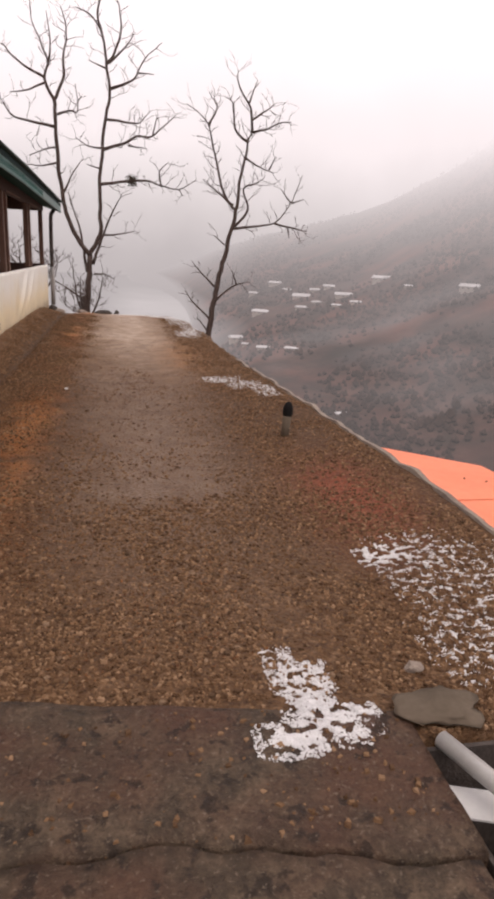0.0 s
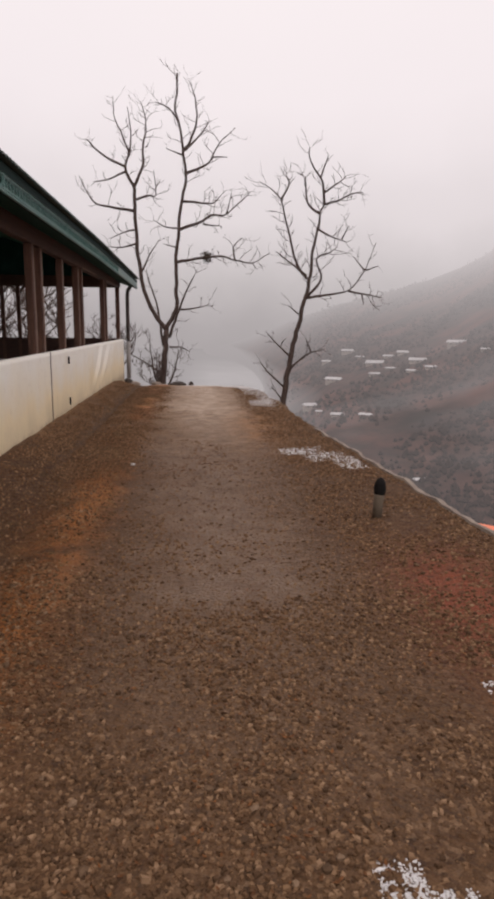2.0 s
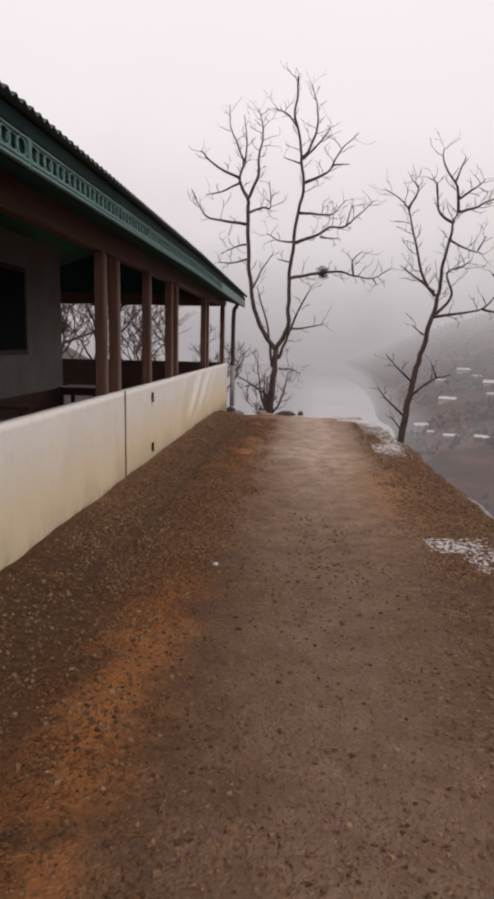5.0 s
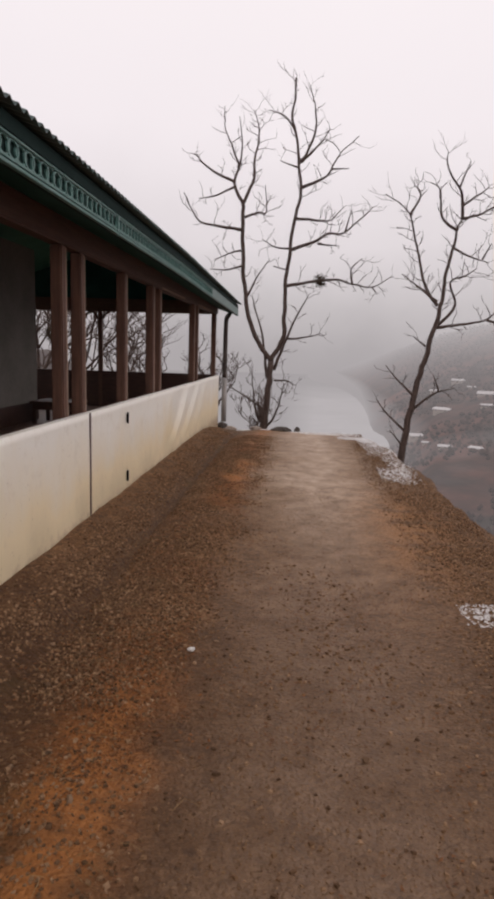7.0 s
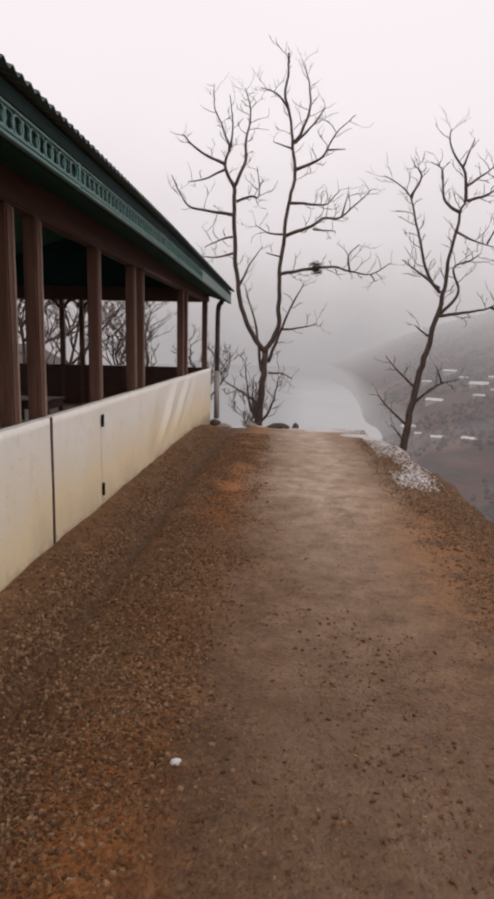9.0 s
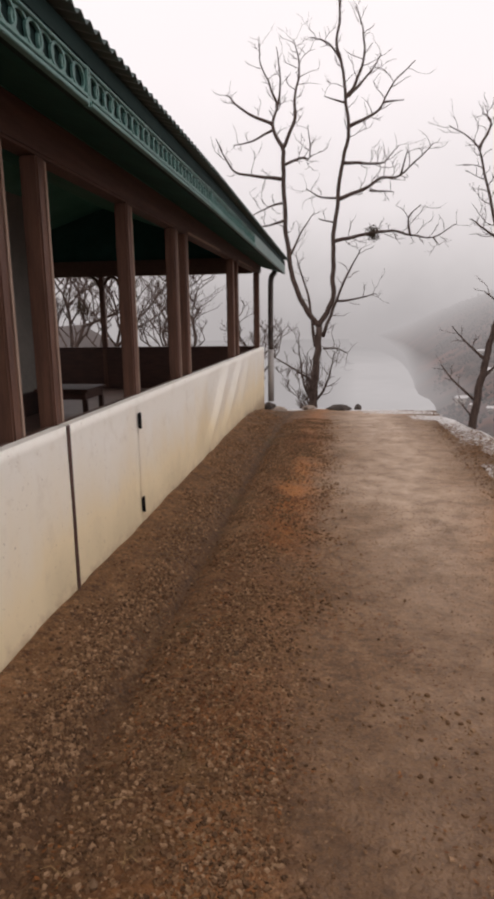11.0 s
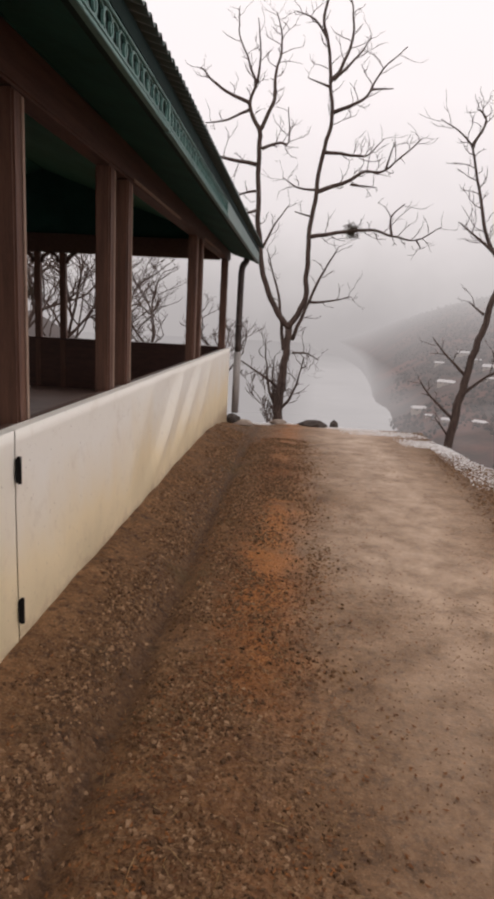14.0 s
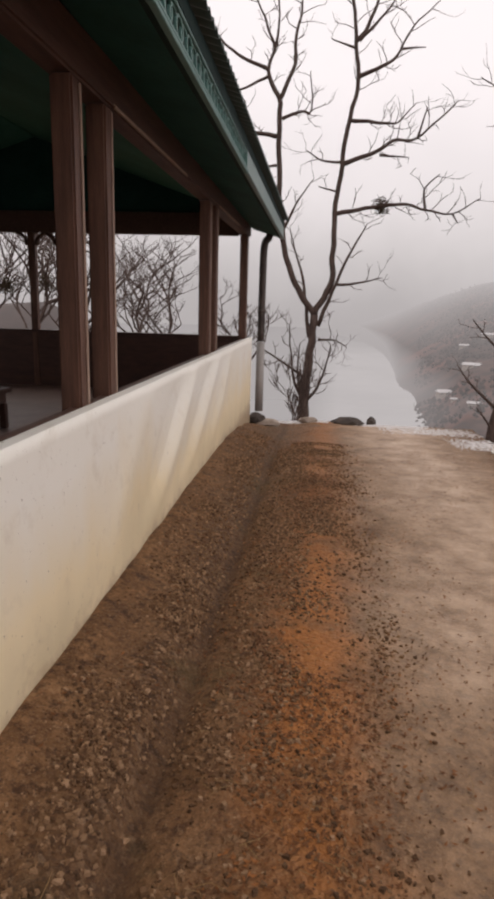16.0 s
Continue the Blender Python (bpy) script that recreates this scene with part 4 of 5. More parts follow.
def corrugated(name, x0, z0, x1, z1, y0, y1, pitch, amp, material, thick=0.006):
    n = int((y1 - y0) / pitch * 6)
    v, f = [], []
    for i in range(n + 1):
        y = y0 + (y1 - y0) * i / n
        w = amp * math.cos(2 * math.pi * y / pitch) + droop(y)
        for xx, zz in ((x0, z0), ((x0 + x1) / 2, (z0 + z1) / 2), (x1, z1)):
            v.append((xx, y, zz + w))
        for xx, zz in ((x0, z0), ((x0 + x1) / 2, (z0 + z1) / 2), (x1, z1)):
            v.append((xx, y, zz + w - thick))
    for i in range(n):
        a0, b0 = 6 * i, 6 * i + 6
        f += [(a0, b0, b0 + 1, a0 + 1), (a0 + 1, b0 + 1, b0 + 2, a0 + 2), (a0 + 3, a0 + 4, b0 + 4, b0 + 3), (a0 + 4, a0 + 5, b0 + 5, b0 + 4), (a0, a0 + 3, b0 + 3, b0), (a0 + 2, b0 + 2, b0 + 5, a0 + 5)]
    return raw(name, v, f, material, pavilion, smooth=True)


corrugated("roof", -1.385, 2.70, -4.7, 3.75, Y0, 18.3, 0.092, 0.014, ROOF)
corrugated("roof", -4.7, 3.75, -8.2, 2.65, Y0, 18.3, 0.092, 0.014, ROOF)
for x0, x1 in ((WX - 0.21, -4.69), (-7.55, -4.71)):  # painted boards under the roof
    eave_board("ceiling_boarding", ((x0, 2.69), (x1, 3.62), (x1, 3.64), (x0, 2.71)), Y0 + 0.01, Y1 - 0.02, CEILING)
b = bmesh.new()
q = [b.verts.new(c) for c in ((-8.0, Y1 + 0.09, 2.601), (WX - 0.12, Y1 + 0.09, 2.601), (WX - 0.12, Y1 + 0.09, 2.875), (-4.7, Y1 + 0.09, 3.765), (-8.0, Y1 + 0.09, 2.715))]
face = b.faces.new(q)
ext = bmesh.ops.extrude_face_region(b, geom=[face])["geom"]
bmesh.ops.translate(b, verts=[g for g in ext if isinstance(g, bmesh.types.BMVert)], vec=(0, 0.04, 0))
bmesh.ops.recalc_face_normals(b, faces=b.faces[:])
part("gable", b, GREEN, pavilion)
boxed("start_wall", (-7.6, WX - 0.15, Y0 - 0.12, Y0, -0.1, 2.6), PLASTER, pavilion, bevel=0)

# the closed room inside, with its dark window
room = part("room_wall", box(bmesh.new(), -4.85, -4.65, Y0, 14.9, FLOOR, 3.2), PLASTER, pavilion, "grey plastered inner wall")
part("room_wall", box(bmesh.new(), -7.58, -4.852, 14.7, 14.9, FLOOR, 3.0), PLASTER, pavilion)
win = boxed("window_frame", (-4.64, -4.61, 11.3, 13.3, 1.28, 2.68), DARKWOOD, room)
boxed("pane", (-4.609, -4.60, 11.38, 13.22, 1.36, 2.6), GLASS, win)
boxed("dado", (-4.64, -4.62, Y0, 14.88, FLOOR, 0.62), DARKWOOD, room)

# downpipe under the eave's far end, with its bend and the stones at its foot
dp = part("downpipe", bmesh.new(), RUST, pavilion, "rusty round downpipe")
path = smooth_path([(-1.62, 18.2, 2.45), (-1.64, 18.19, 2.38), (-1.69, 18.13, 2.27), (-1.70, 18.12, 1.9), (-1.70, 18.12, 1.0)], 5)
v, f = tube(path, [0.05] * len(path), 10)
upper = raw("pipe_run", v, f, RUST, dp, smooth=True)
v, f = tube([(-1.70, 18.12, 0.99), (-1.70, 18.12, 0.5), (-1.70, 18.12, 0.02)], [0.058] * 3, 10)
raw("pipe_foot", v, f, GREYPIPE, dp, smooth=True)
v, f = tube([(-1.70, 18.12, 1.38), (-1.70, 18.12, 1.43)], [0.06] * 2, 10)
raw("collar", v, f, RUST, dp, smooth=True)


# ---- furniture inside ----
def table(x, y, w, d, h, label):
    ob = new("table")
    ob.location = (x, y, FLOOR)
    tagged(ob, label, "table")
    boxed("tabletop", (-w / 2, w / 2, -d / 2, d / 2, h - 0.04, h), DARKWOOD, ob)
    boxed("apron", (-w / 2 + 0.04, w / 2 - 0.04, -d / 2 + 0.03, d / 2 - 0.03, h - 0.14, h - 0.042), DARKWOOD, ob)
    for sx in (-1, 1):
        for sy in (-1, 1):
            cx, cy = sx * (w / 2 - 0.06), sy * (d / 2 - 0.06)
            boxed("leg", (cx - 0.03, cx + 0.03, cy - 0.03, cy + 0.03, 0, h - 0.142), DARKWOOD, ob)
    return ob


def bench(x, y, w, d, h, label):
    ob = new("bench")
    ob.location = (x, y, FLOOR)
    tagged(ob, label, "bench", "benches in the pavilion")
    for k in range(3):
        y0 = -d / 2 + k * d / 3
        boxed("plank", (-w / 2, w / 2, y0 + 0.005, y0 + d / 3 - 0.005, h - 0.035, h), WOOD, ob)
    for sx in (-1, 1):
        cx = sx * (w / 2 - 0.12)
        boxed("leg", (cx - 0.025, cx + 0.025, -d / 2 + 0.02, d / 2 - 0.02, 0, h - 0.037), WOOD, ob)
    return ob


table(-4.1, 14.5, 0.75, 0.7, 0.38, "low brown wooden table on the pavilion floor")
bench(-3.9, 10.6, 1.1, 0.36, 0.42, "dark wooden bench on the pavilion floor")


# ---- small things along the track ----
def ground_z(x, y):
    return float(height(x, y))


stub = new("marker_post")
stub.location = (1.42, 5.2, ground_z(1.42, 5.2) - 0.05)
stub.rotation_euler = (radians(-3), radians(3), 0)
tagged(stub, "short grey pipe stub with a black top, set in the gravel", "post")
raw("shaft", *tube([(0, 0, 0), (0, 0, 0.12), (0.004, 0, 0.24)], [0.034, 0.036, 0.04], 14), MORTAR, stub, smooth=True)
b = bmesh.new()
bmesh.ops.create_uvsphere(b, u_segments=16, v_segments=10, radius=0.046, matrix=Matrix.Translation((0.004, 0, 0.265)) @ Matrix.Diagonal((1, 1, 1.85, 1)))
part("cap", b, BLACK, stub, "black rounded cap", True)

def crack_y(x):
    return 1.27 + 0.035 * math.sin(x * 4.1 + 1) + 0.03 * noise.noise(Vector((x * 6, 0, 0))) + 0.012 * noise.noise(Vector((x * 25, 5, 0))) - 0.1 * (x - 0.1)


slab_b = bmesh.new()
grid = []
for i in range(85):
    x = -2.4 + i * 0.04
    y0, y1 = crack_y(x), 1.87 - 0.17 * x + 0.02 * noise.noise(Vector((x * 5, 3, 0)))
    row = [slab_b.verts.new((x, y0 - 0.004, -0.05))]
    for k in range(17):
        y = y0 + (y1 - y0) * k / 16
        z = 0.024 + 0.009 * noise.noise(Vector((x * 2.5, y * 2.5, 0))) + 0.004 * noise.noise(Vector((x * 11, y * 11, 0))) - (0.012 if k in (0, 16) else 0)
        row.append(slab_b.verts.new((x, y, z)))
    row.append(slab_b.verts.new((x, y1 + 0.02, -0.05)))
    grid.append(row)
for i in range(84):
    for k in range(18):
        slab_b.faces.new((grid[i][k], grid[i + 1][k], grid[i + 1][k + 1], grid[i][k + 1])).smooth = True
slab_b.faces.new(grid[84])
slab = part("slab", slab_b, CONCRETE)
tagged(slab, "cracked wet concrete slab across the start of the track", "slab", kind="structure")
apron_b = bmesh.new()
rows_ = []
for i in range(78):
    x = -2.15 + i * 0.04
    y1 = crack_y(x) - 0.01 - 0.008 * abs(noise.noise(Vector((x * 9, 1, 2))))
    row = []
    for k in range(19):
        y = 0.15 + (y1 - 0.006 - 0.15) * k / 17 if k < 18 else y1
        row.append(apron_b.verts.new((x, y, 0.012 + 0.01 * noise.noise(Vector((x * 3, y * 3, 4))) + 0.004 * noise.noise(Vector((x * 12, y * 12, 1))) - (0.06 if k in (0, 18) else 0))))
    rows_.append(row)
for u, v in zip(rows_, rows_[1:]):
    for k in range(18):
        apron_b.faces.new((u[k], v[k], v[k + 1], u[k + 1])).smooth = True
tagged(part("slab", apron_b, CONCRETE), "broken lower piece of the wet concrete slab", "slab", kind="structure")
flat = part("flagstone", lump(3, 0.16, 0.095, 0.022, 0.45, 3), MORTAR, None, "", True)
flat.location = (1.09, 1.70, 0.03)
tagged(flat, "flat grey-brown slab of stone at the pit's edge", "stone")
pipe_ob = raw("pipe", *tube([(1.03, 1.56, 0.02), (1.12, 1.30, 0.03), (1.45, 0.35, 0.05)], [0.03] * 3, 16), PIPE, None, smooth=True)
tagged(pipe_ob, "grey plastic pipe lying over the open pit", "pipe")
board = boxed("sheet", (-0.09, 0.09, -0.06, 0.06, -0.004, 0.004), WHITE, None, bevel=0.001)
board.matrix_basis = pose(1.06, 1.37, -0.06, 0, 0, -18)
tagged(board, "small white sheet under the pipe in the pit", "sheet")
pit = tagged(new("drain_pit"), "open drain pit beside the slab, with dark panels added as its shade", "pit")
# dark panels added inside the pit to stand in for its deep shade
for dims in ((0.96, 1.49, 1.535, 1.552, -1.45, 0.0), (0.965, 0.98, 0.25, 1.53, -1.45, -0.01), (1.48, 1.495, 0.25, 1.53, -1.45, -0.01), (0.97, 1.49, 0.25, 1.53, -1.46, -1.44)):
    boxed("lining", dims, DARKROCK, pit, bevel=0)
for k in range(3):
    s = boxed("step_bar", (1.0, 1.5, 0.9 + 0.1 * k, 0.95 + 0.1 * k, -0.18, -0.14), BEAM, None, bevel=0.005)
    tagged(s, "worn brown bar across the open pit", "bar", "bars in the pit")

for name, x, y, s, seed, mat, lab in (("rock", -0.42, 18.75, (0.24, 0.13, 0.08), 2, DARKROCK, "dark boulder at the terrace's far edge"),
                                      ("rock", -0.05, 18.95, (0.07, 0.07, 0.09), 5, DARKROCK, "small upright dark stone at the far edge"),
                                      ("rock", -1.63, 17.95, (0.26, 0.14, 0.07), 8, ROCK, "flat stone under the downpipe"),
                                      ("rock", -1.72, 17.9, (0.12, 0.1, 0.12), 11, DARKROCK, "dark stone under the downpipe"),
                                      ("rock", -0.57, 7.15, (0.022, 0.016, 0.012), 19, WHITE, "small white stone on the track"),
                                      ("rock", 1.12, 1.95, (0.04, 0.03, 0.025), 14, ROCK, "small pale stone by the pit"),
                                      ("rock", -1.0, 18.6, (0.15, 0.1, 0.06), 15, ROCK, "low stone at the terrace's far edge")):
    o = part(name, lump(seed, *s, 0.35), mat, None, "", False)
    o.location = (x, y, ground_z(x, y) + s[2] * 0.4)
    tagged(o, lab, "rock")

# rough kerb along the drop
kerb_y = np.arange(1.9, 9.6, 0.08)
kerb_x = edge_x(kerb_y) + 0.06 * fbm(kerb_y * 0, kerb_y, 2.3, 3)
kerb_z = height(kerb_x - 0.08, kerb_y)
kv, kf = [], []
for x, y, z in zip(kerb_x.tolist(), kerb_y.tolist(), kerb_z.tolist()):
    w, h = 0.035 + 0.02 * noise.noise(Vector((0, y * 3, 1))), 0.018 + 0.022 * noise.noise(Vector((0, y * 4.3, 8)))
    kv += [(x - w - 0.02, y, z - 0.05), (x - w, y, z + h), (x + 0.01, y, z + h - 0.004), (x + 0.035, y, z - 0.12)]
for i in range(len(kerb_y) - 1):
    kf += [(4 * i + k, 4 * i + k + 1, 4 * i + k + 5, 4 * i + k + 4) for k in range(3)]
tagged(raw("kerb", kv, kf, ROCK), "low crumbling grey-brown kerb along the drop", "kerb", kind="structure")

# orange roof of the shed below the track's edge
shed = tagged(new("shed"), "shed below the track with a bright orange sheet roof", "shed")
SHED_Z = -1.0
outline = [(2.3, 9.32), (4.74, 7.31), (4.78, 6.9), (5.0, 4.0), (3.1, 3.5), (2.5, 5.0)]
b = bmesh.new()
lo_ = [b.verts.new((x, y, SHED_Z - 0.03)) for x, y in outline]
hi_ = [b.verts.new((x, y, SHED_Z)) for x, y in outline]
b.faces.new(hi_)
b.faces.new(lo_[::-1])
for i in range(len(outline)):
    j = (i + 1) % len(outline)
    b.faces.new((lo_[i], hi_[i], hi_[j], lo_[j]))
bmesh.ops.recalc_face_normals(b, faces=b.faces[:])
bmesh.ops.bevel(b, geom=b.edges[:], offset=0.008, segments=2, affect="EDGES")
shed_roof = part("roof", b, ORANGE, shed, "bright orange sheet roof")
b = bmesh.new()
for k in range(3):  # lapped seams of the sheet
    y = 4.2 + k * 0.95
    x0, x1 = 2.85, 4.85 - 0.12 * k
    box(b, x0, x1, y, y + 0.025, SHED_Z + 0.001, SHED_Z + 0.006, 0.002)
part("seam", b, ORANGEDARK, shed_roof)
b = bmesh.new()
for i in range(14):
    px, py = 3.0 + 1.5 * ((i * 0.37) % 1), 4.4 + 2.6 * ((i * 0.61) % 1)
    bmesh.ops.create_cone(b, cap_ends=True, segments=6, radius1=0.012, radius2=0.008, depth=0.012, matrix=Matrix.Translation((px, py, SHED_Z + 0.006)))
part("roof_nails", b, BLACK, shed_roof)
inner = [(2.75, 8.6), (4.5, 7.1), (4.75, 4.3), (3.3, 3.9)]
for (xa, ya), (xb, yb) in zip(inner, inner[1:] + inner[:1]):
    b = bmesh.new()
    d = Vector((xb - xa, yb - ya, 0))
    box(b, 0, d.length, -0.06, 0.06, -3.2, SHED_Z - 0.035)
    wall = part("wall", b, CONCRETE, shed)
    wall.matrix_basis = Matrix.Translation((xa, ya, 0)) @ pose(0, 0, 0, 0, 0, math.degrees(math.atan2(d.y, d.x)))


# ---- loose cover: pebbles, leaves, snow ----
def scatter(count, seed, place, size, flat_=0.75):
    """Small uneven stones: place(r) gives x, y or None."""
    r = random.Random(seed)
    out = []
    while len(out) < count:
        p = place(r)
        if p is None:
            continue
        out.append((p[0], p[1], size(r), r.random() * 6.28, r.uniform(0.6, 1.3)))
    xs, ys = np.array([o[0] for o in out]), np.array([o[1] for o in out])
    zs = height(xs, ys)
    verts, faces = [], []
    for (x, y, s, a0, el), z in zip(out, zs):
        o = len(verts)
        c, n_ = math.cos(a0), math.sin(a0)
        lift = 0.022 if 1.28 < y < 1.8 and x < 0.93 else 0.0
        ring = [(el * r.uniform(0.7, 1.25), a0 + 1.571 * i + r.uniform(-0.45, 0.45)) for i in range(4)]
        for rad, a1 in ring:
            px, py = rad * math.cos(a1 - a0), math.sin(a1 - a0)
            verts.append((x + s * (c * px - n_ * py), y + s * (n_ * px + c * py), z + lift - 0.2 * s))
        for rad, a1 in ring:
            k = r.uniform(0.5, 0.85)
            px, py = k * rad * math.cos(a1 - a0), k * math.sin(a1 - a0)
            verts.append((x + s * (c * px - n_ * py), y + s * (n_ * px + c * py), z + lift + s * flat_ * r.uniform(0.45, 1.05)))
        faces += [(o + i, o + (i + 1) % 4, o + 4 + (i + 1) % 4, o + 4 + i) for i in range(4)] + [(o + 4, o + 5, o + 6, o + 7)]
    return verts, faces


def open_ground(r):
    y = 0.9 + 14.5 * r.random() ** 1.7
    x = r.uniform(-1.74, 2.1)
    if x > float(np.interp(y, [0, 5, 10, 15], [2.12, 2.0, 1.76, 1.52])):
        return None
    if (0.93 < x < 1.5 and y < 1.6) or (1.3 < y < 1.85 and x < 1 and r.random() < 0.95):
        return None
    x_ = x + 0.08 * noise.noise(Vector((0, y * 1.5, 0)))
    dens = 1.5 * math.exp(-((x_ + 1.45) / 0.1) ** 2) * min(1, max(0, (y - 5) / 2)) + 0.8 * math.exp(-((x_ + 0.85) / 0.27) ** 2) + 0.8 * min(1, max(0, (x_ - 0.8) / 0.35))
    lit = math.exp(-((x_ + 0.76) / 0.16) ** 2) * (1 if 10.3 < y < 13.2 or y > 14.8 else 0)
    dens = dens * (1 - 0.85 * lit)
    warp = y + 1.6 * noise.noise(Vector((x * 1.1, y * 0.9, 7)))
    dens = max(dens, 0.95 * min(1, max(0, (5.4 - warp) / 2.4)), 0.55 if x_ < -0.55 and y < 9 else 0, 0.24 * min(1, max(0, (9.4 - warp) / 1.6)))
    n_ = noise.noise(Vector((x * 2.2, y * 1.6, 0)))
    return (x, y) if r.random() < (dens - 0.12) * (1 + 1.7 * n_) * (0.1 if y < 1.3 else 1) else None


gravel = raw("gravel", *scatter(72000, 2, open_ground, lambda r: 0.0038 + 0.011 * r.random() ** 2.2), STONE)
tagged(gravel, "loose brown and grey gravel strewn over the track", "gravel", kind="stuff")
def worn_track(r):
    return r.gauss(0.25, 0.45), 2.5 + 9 * r.random() ** 1.4


def clod_strips(r):
    """Broken earth along the wall, both sides of the furrow, and on the shoulder."""
    y = r.uniform(6.5, 16.5)
    x = r.uniform(-1.72, 1.7)
    if x > float(edge_x(y)) - 0.05:
        return None
    w = x + 0.1 * noise.noise(Vector((3, y * 1.3, 0)))
    dens = 0.95 * math.exp(-((w + 1.47) / 0.1) ** 2) + 0.85 * math.exp(-((w + 0.85) / 0.25) ** 2) + 0.25 * min(1, max(0, (w - 0.95) / 0.3)) + (0.16 if w < -1.1 else 0.0)
    if abs(w + 1.31) < 0.06:
        dens *= 0.3
    if 10.3 < y < 13.2 and abs(w + 0.74) < 0.15:
        dens *= 0.35
    n_ = noise.noise(Vector((x * 3.1, y * 2.3, 4)))
    return (x, y) if r.random() < dens * (0.6 + 1.8 * n_) else None


clods = raw("earth_clods", *scatter(44000, 9, clod_strips, lambda r: 0.004 + 0.0095 * r.random() ** 2.5, 0.85), STONE)
tagged(clods, "brown clods of broken earth beside the furrow", "clods", kind="stuff")
grit_ob = raw("grit", *scatter(9000, 6, worn_track, lambda r: r.uniform(0.0025, 0.0055)), STONE)
tagged(grit_ob, "fine brown grit trodden into the track", "grit", kind="stuff")
cobbles = raw("loose_stones", *scatter(2000, 5, open_ground, lambda r: 0.010 + 0.008 * r.random() ** 2), STONE)
tagged(cobbles, "larger loose stones among the gravel", "stones", kind="stuff")
kinds = []
for k in range(8):
    kb = lump(30 + k, 1, 0.75, 0.6, 0.5, 1)
    km = bpy.data.meshes.new("stone")
    kb.to_mesh(km)
    kb.free()
    km.materials.append(LOOSE)
    kinds.append(km)
pick = random.Random(12)
made_ = 0
while made_ < 290:
    p = open_ground(pick)
    if p is None or p[1] > 9:
        continue
    k = pick.uniform(0.011, 0.021)
    lift = 0.022 if 1.28 < p[1] < 1.8 and p[0] < 0.93 else 0
    share("stone", kinds[made_ % 8], pose(p[0], p[1], ground_z(*p) + 0.25 * k + lift, pick.uniform(-20, 20), pick.uniform(-20, 20), pick.uniform(0, 360)) @ Matrix.Diagonal((k, k, k, 1)), ground)
    made_ += 1


def litter_place(r):
    y = r.uniform(2.0, 16.5)
    x = r.gauss(-0.85, 0.2) if r.random() < 0.6 else r.uniform(-1.75, 1.9)
    if x < -1.75:
        return None
    return (x, y) if noise.noise(Vector((x * 2, y * 1.1, 5))) + 0.25 * r.random() > 0.1 else None


def leaves(count, seed):
    r = random.Random(seed)
    pts = []
    while len(pts) < count:
        p = litter_place(r)
        if p:
            pts.append(p)
    zs = height(np.array([p[0] for p in pts]), np.array([p[1] for p in pts]))
    verts, faces = [], []
    for (x, y), z in zip(pts, zs):
        o, s, a0 = len(verts), r.uniform(0.006, 0.014), r.random() * 6.28
        c, n_ = math.cos(a0), math.sin(a0)
        for px, py, pz in ((-1, 0, 0.3), (0, -0.45, 0.05), (1, 0, 0.35), (0, 0.45, 0.05), (0, 0, 0.2)):
            pz = pz * r.uniform(0.3, 1.4)
            verts.append((x + s * (c * px - n_ * py), y + s * (n_ * px + c * py), z + 0.006 + s * pz))
        faces += [(o, o + 1, o + 4), (o + 1, o + 2, o + 4), (o + 2, o + 3, o + 4), (o + 3, o, o + 4)]
    return verts, faces


tagged(raw("leaf_litter", *leaves(15000, 8), LEAF), "rust-brown fallen leaves and litter along the track", "leaf litter", kind="stuff")


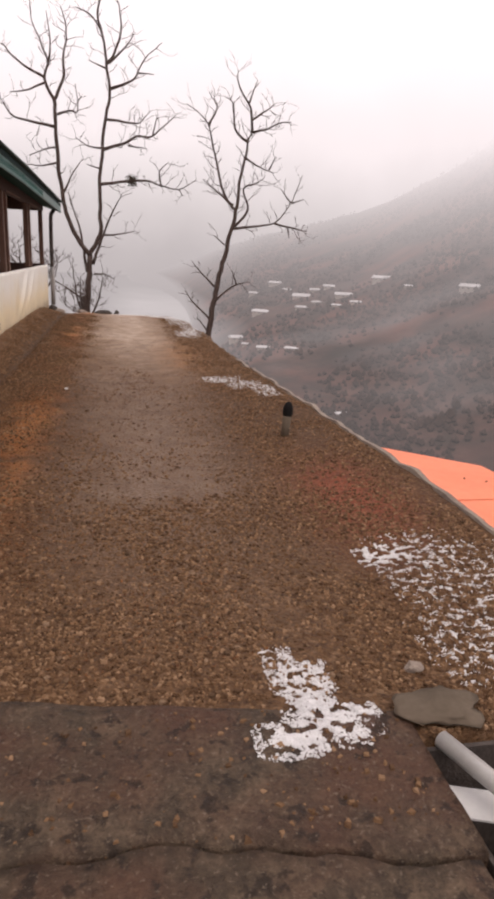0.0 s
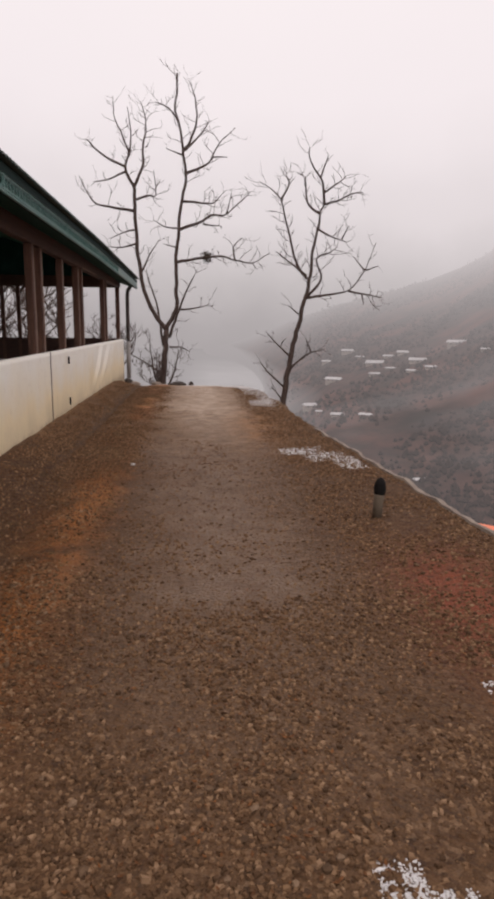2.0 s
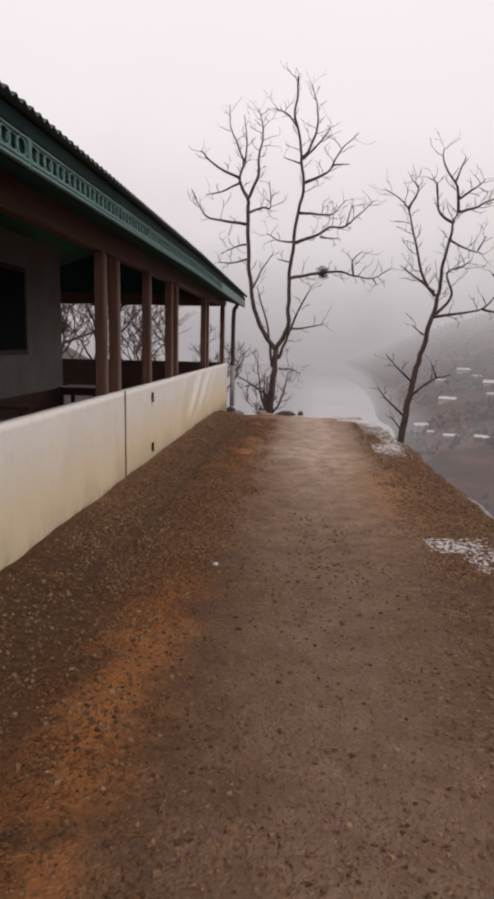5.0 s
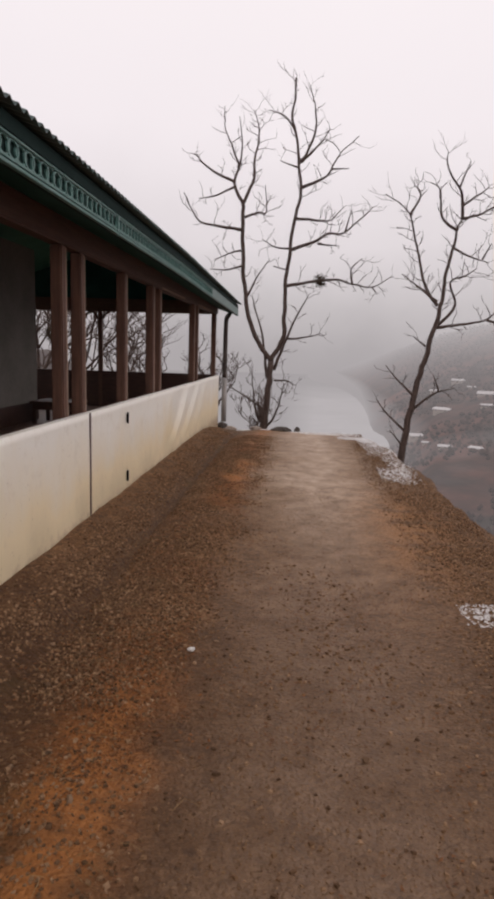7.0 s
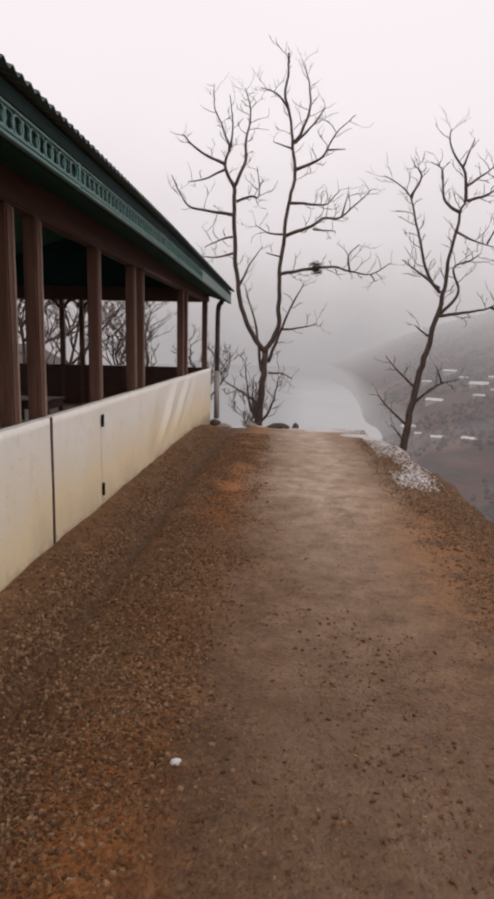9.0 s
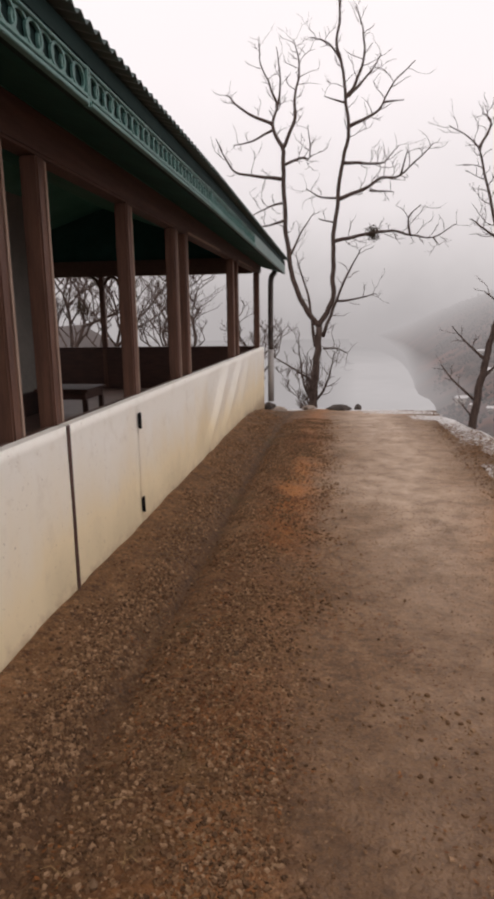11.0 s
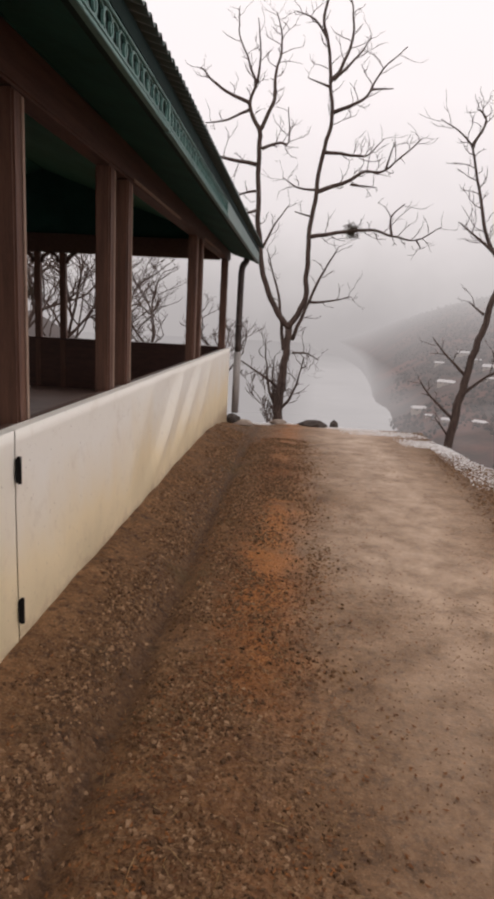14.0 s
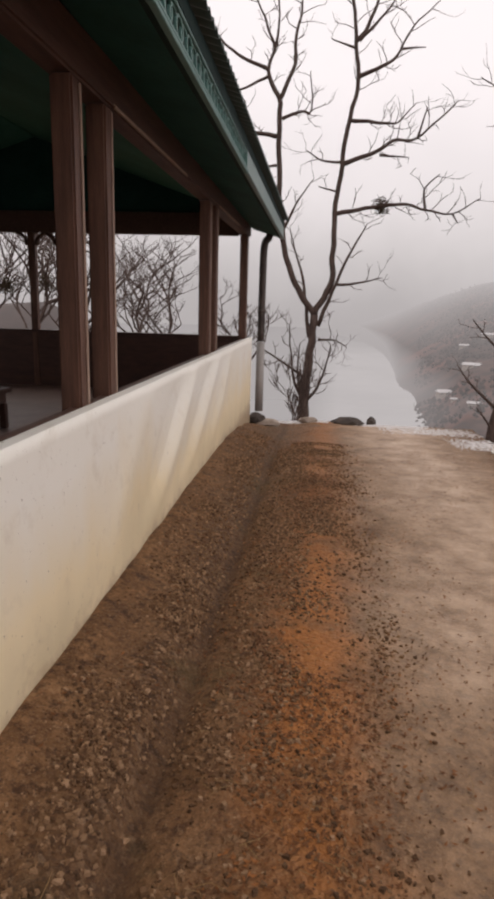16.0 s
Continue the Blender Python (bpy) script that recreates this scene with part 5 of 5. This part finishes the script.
straw_r = random.Random(15)
strands = []
for k in range(320):
    y = straw_r.uniform(3.5, 13)
    x = straw_r.gauss(-0.85, 0.25)
    if x < -1.7:
        continue
    a0, length = straw_r.random() * 6.28, straw_r.uniform(0.04, 0.11)
    z = ground_z(x, y) + 0.012
    bend = straw_r.uniform(-0.03, 0.03)
    c, n_ = math.cos(a0), math.sin(a0)
    strands.append(tube([(x, y, z), (x + c * length / 2 - n_ * bend, y + n_ * length / 2 + c * bend, z + straw_r.uniform(0.004, 0.025)), (x + c * length, y + n_ * length, z)], [0.0012, 0.0014, 0.0008], 3, False))
tagged(raw("dry_grass", *merge(strands), DRYGRASS), "thin dry grass stalks lying on the gravel", "dry grass", kind="stuff")


def snow_patch(count, seed, blobs, lo, hi, label, broken=0.0):
    def place(r):
        cx, cy, rx_, ry_ = r.choice(blobs)
        x, y = r.gauss(cx, rx_), r.gauss(cy, ry_)
        if x > float(edge_x(y)) + 0.05 or abs(x - cx) > 1.7 * rx_ or abs(y - cy) > 1.7 * ry_:
            return None
        return None if noise.noise(Vector((x * 25, y * 25, seed))) < broken - 0.25 * r.random() else (x, y)
    ob = raw("snow_patch", *scatter(count, seed, place, lambda r: r.uniform(lo, hi), 0.7), SNOW)
    tagged(ob, label, "snow", kind="stuff")


snow_patch(7500, 3, [(0.53, 1.62, 0.07, 0.05), (0.66, 1.66, 0.08, 0.06), (0.78, 1.68, 0.06, 0.05), (0.66, 1.82, 0.05, 0.06), (0.60, 2.0, 0.04, 0.09), (0.70, 1.95, 0.05, 0.06)], 0.002, 0.0065, "small clotted patch of wet snow on slab and gravel", 0.0)
snow_patch(15000, 4, [(1.55, 2.75, 0.16, 0.22), (1.62, 2.3, 0.2, 0.2), (1.45, 2.05, 0.14, 0.16), (1.75, 2.0, 0.16, 0.2), (1.4, 2.9, 0.1, 0.06), (1.8, 2.6, 0.14, 0.2)], 0.002, 0.006, "thin broken snow on the gravel by the edge", 0.2)
snow_patch(4000, 5, [(1.3, 7.9, 0.15, 0.1), (1.5, 7.5, 0.14, 0.16), (1.66, 7.1, 0.08, 0.2)], 0.003, 0.009, "thin streak of snow along the track's edge", 0.05)
snow_patch(6000, 6, [(1.45, 13.5, 0.1, 0.9), (1.35, 15.2, 0.14, 0.6), (1.3, 12.6, 0.12, 0.3)], 0.004, 0.011, "thin snow along the track's edge", 0.05)
snow_patch(7000, 7, [(1.2, 17.1, 0.25, 0.3), (0.7, 18.3, 0.4, 0.3), (0.2, 18.8, 0.3, 0.15), (1.35, 16.4, 0.12, 0.4), (-1.2, 18.7, 0.3, 0.12)], 0.005, 0.013, "snow along the terrace's far edge", -0.1)
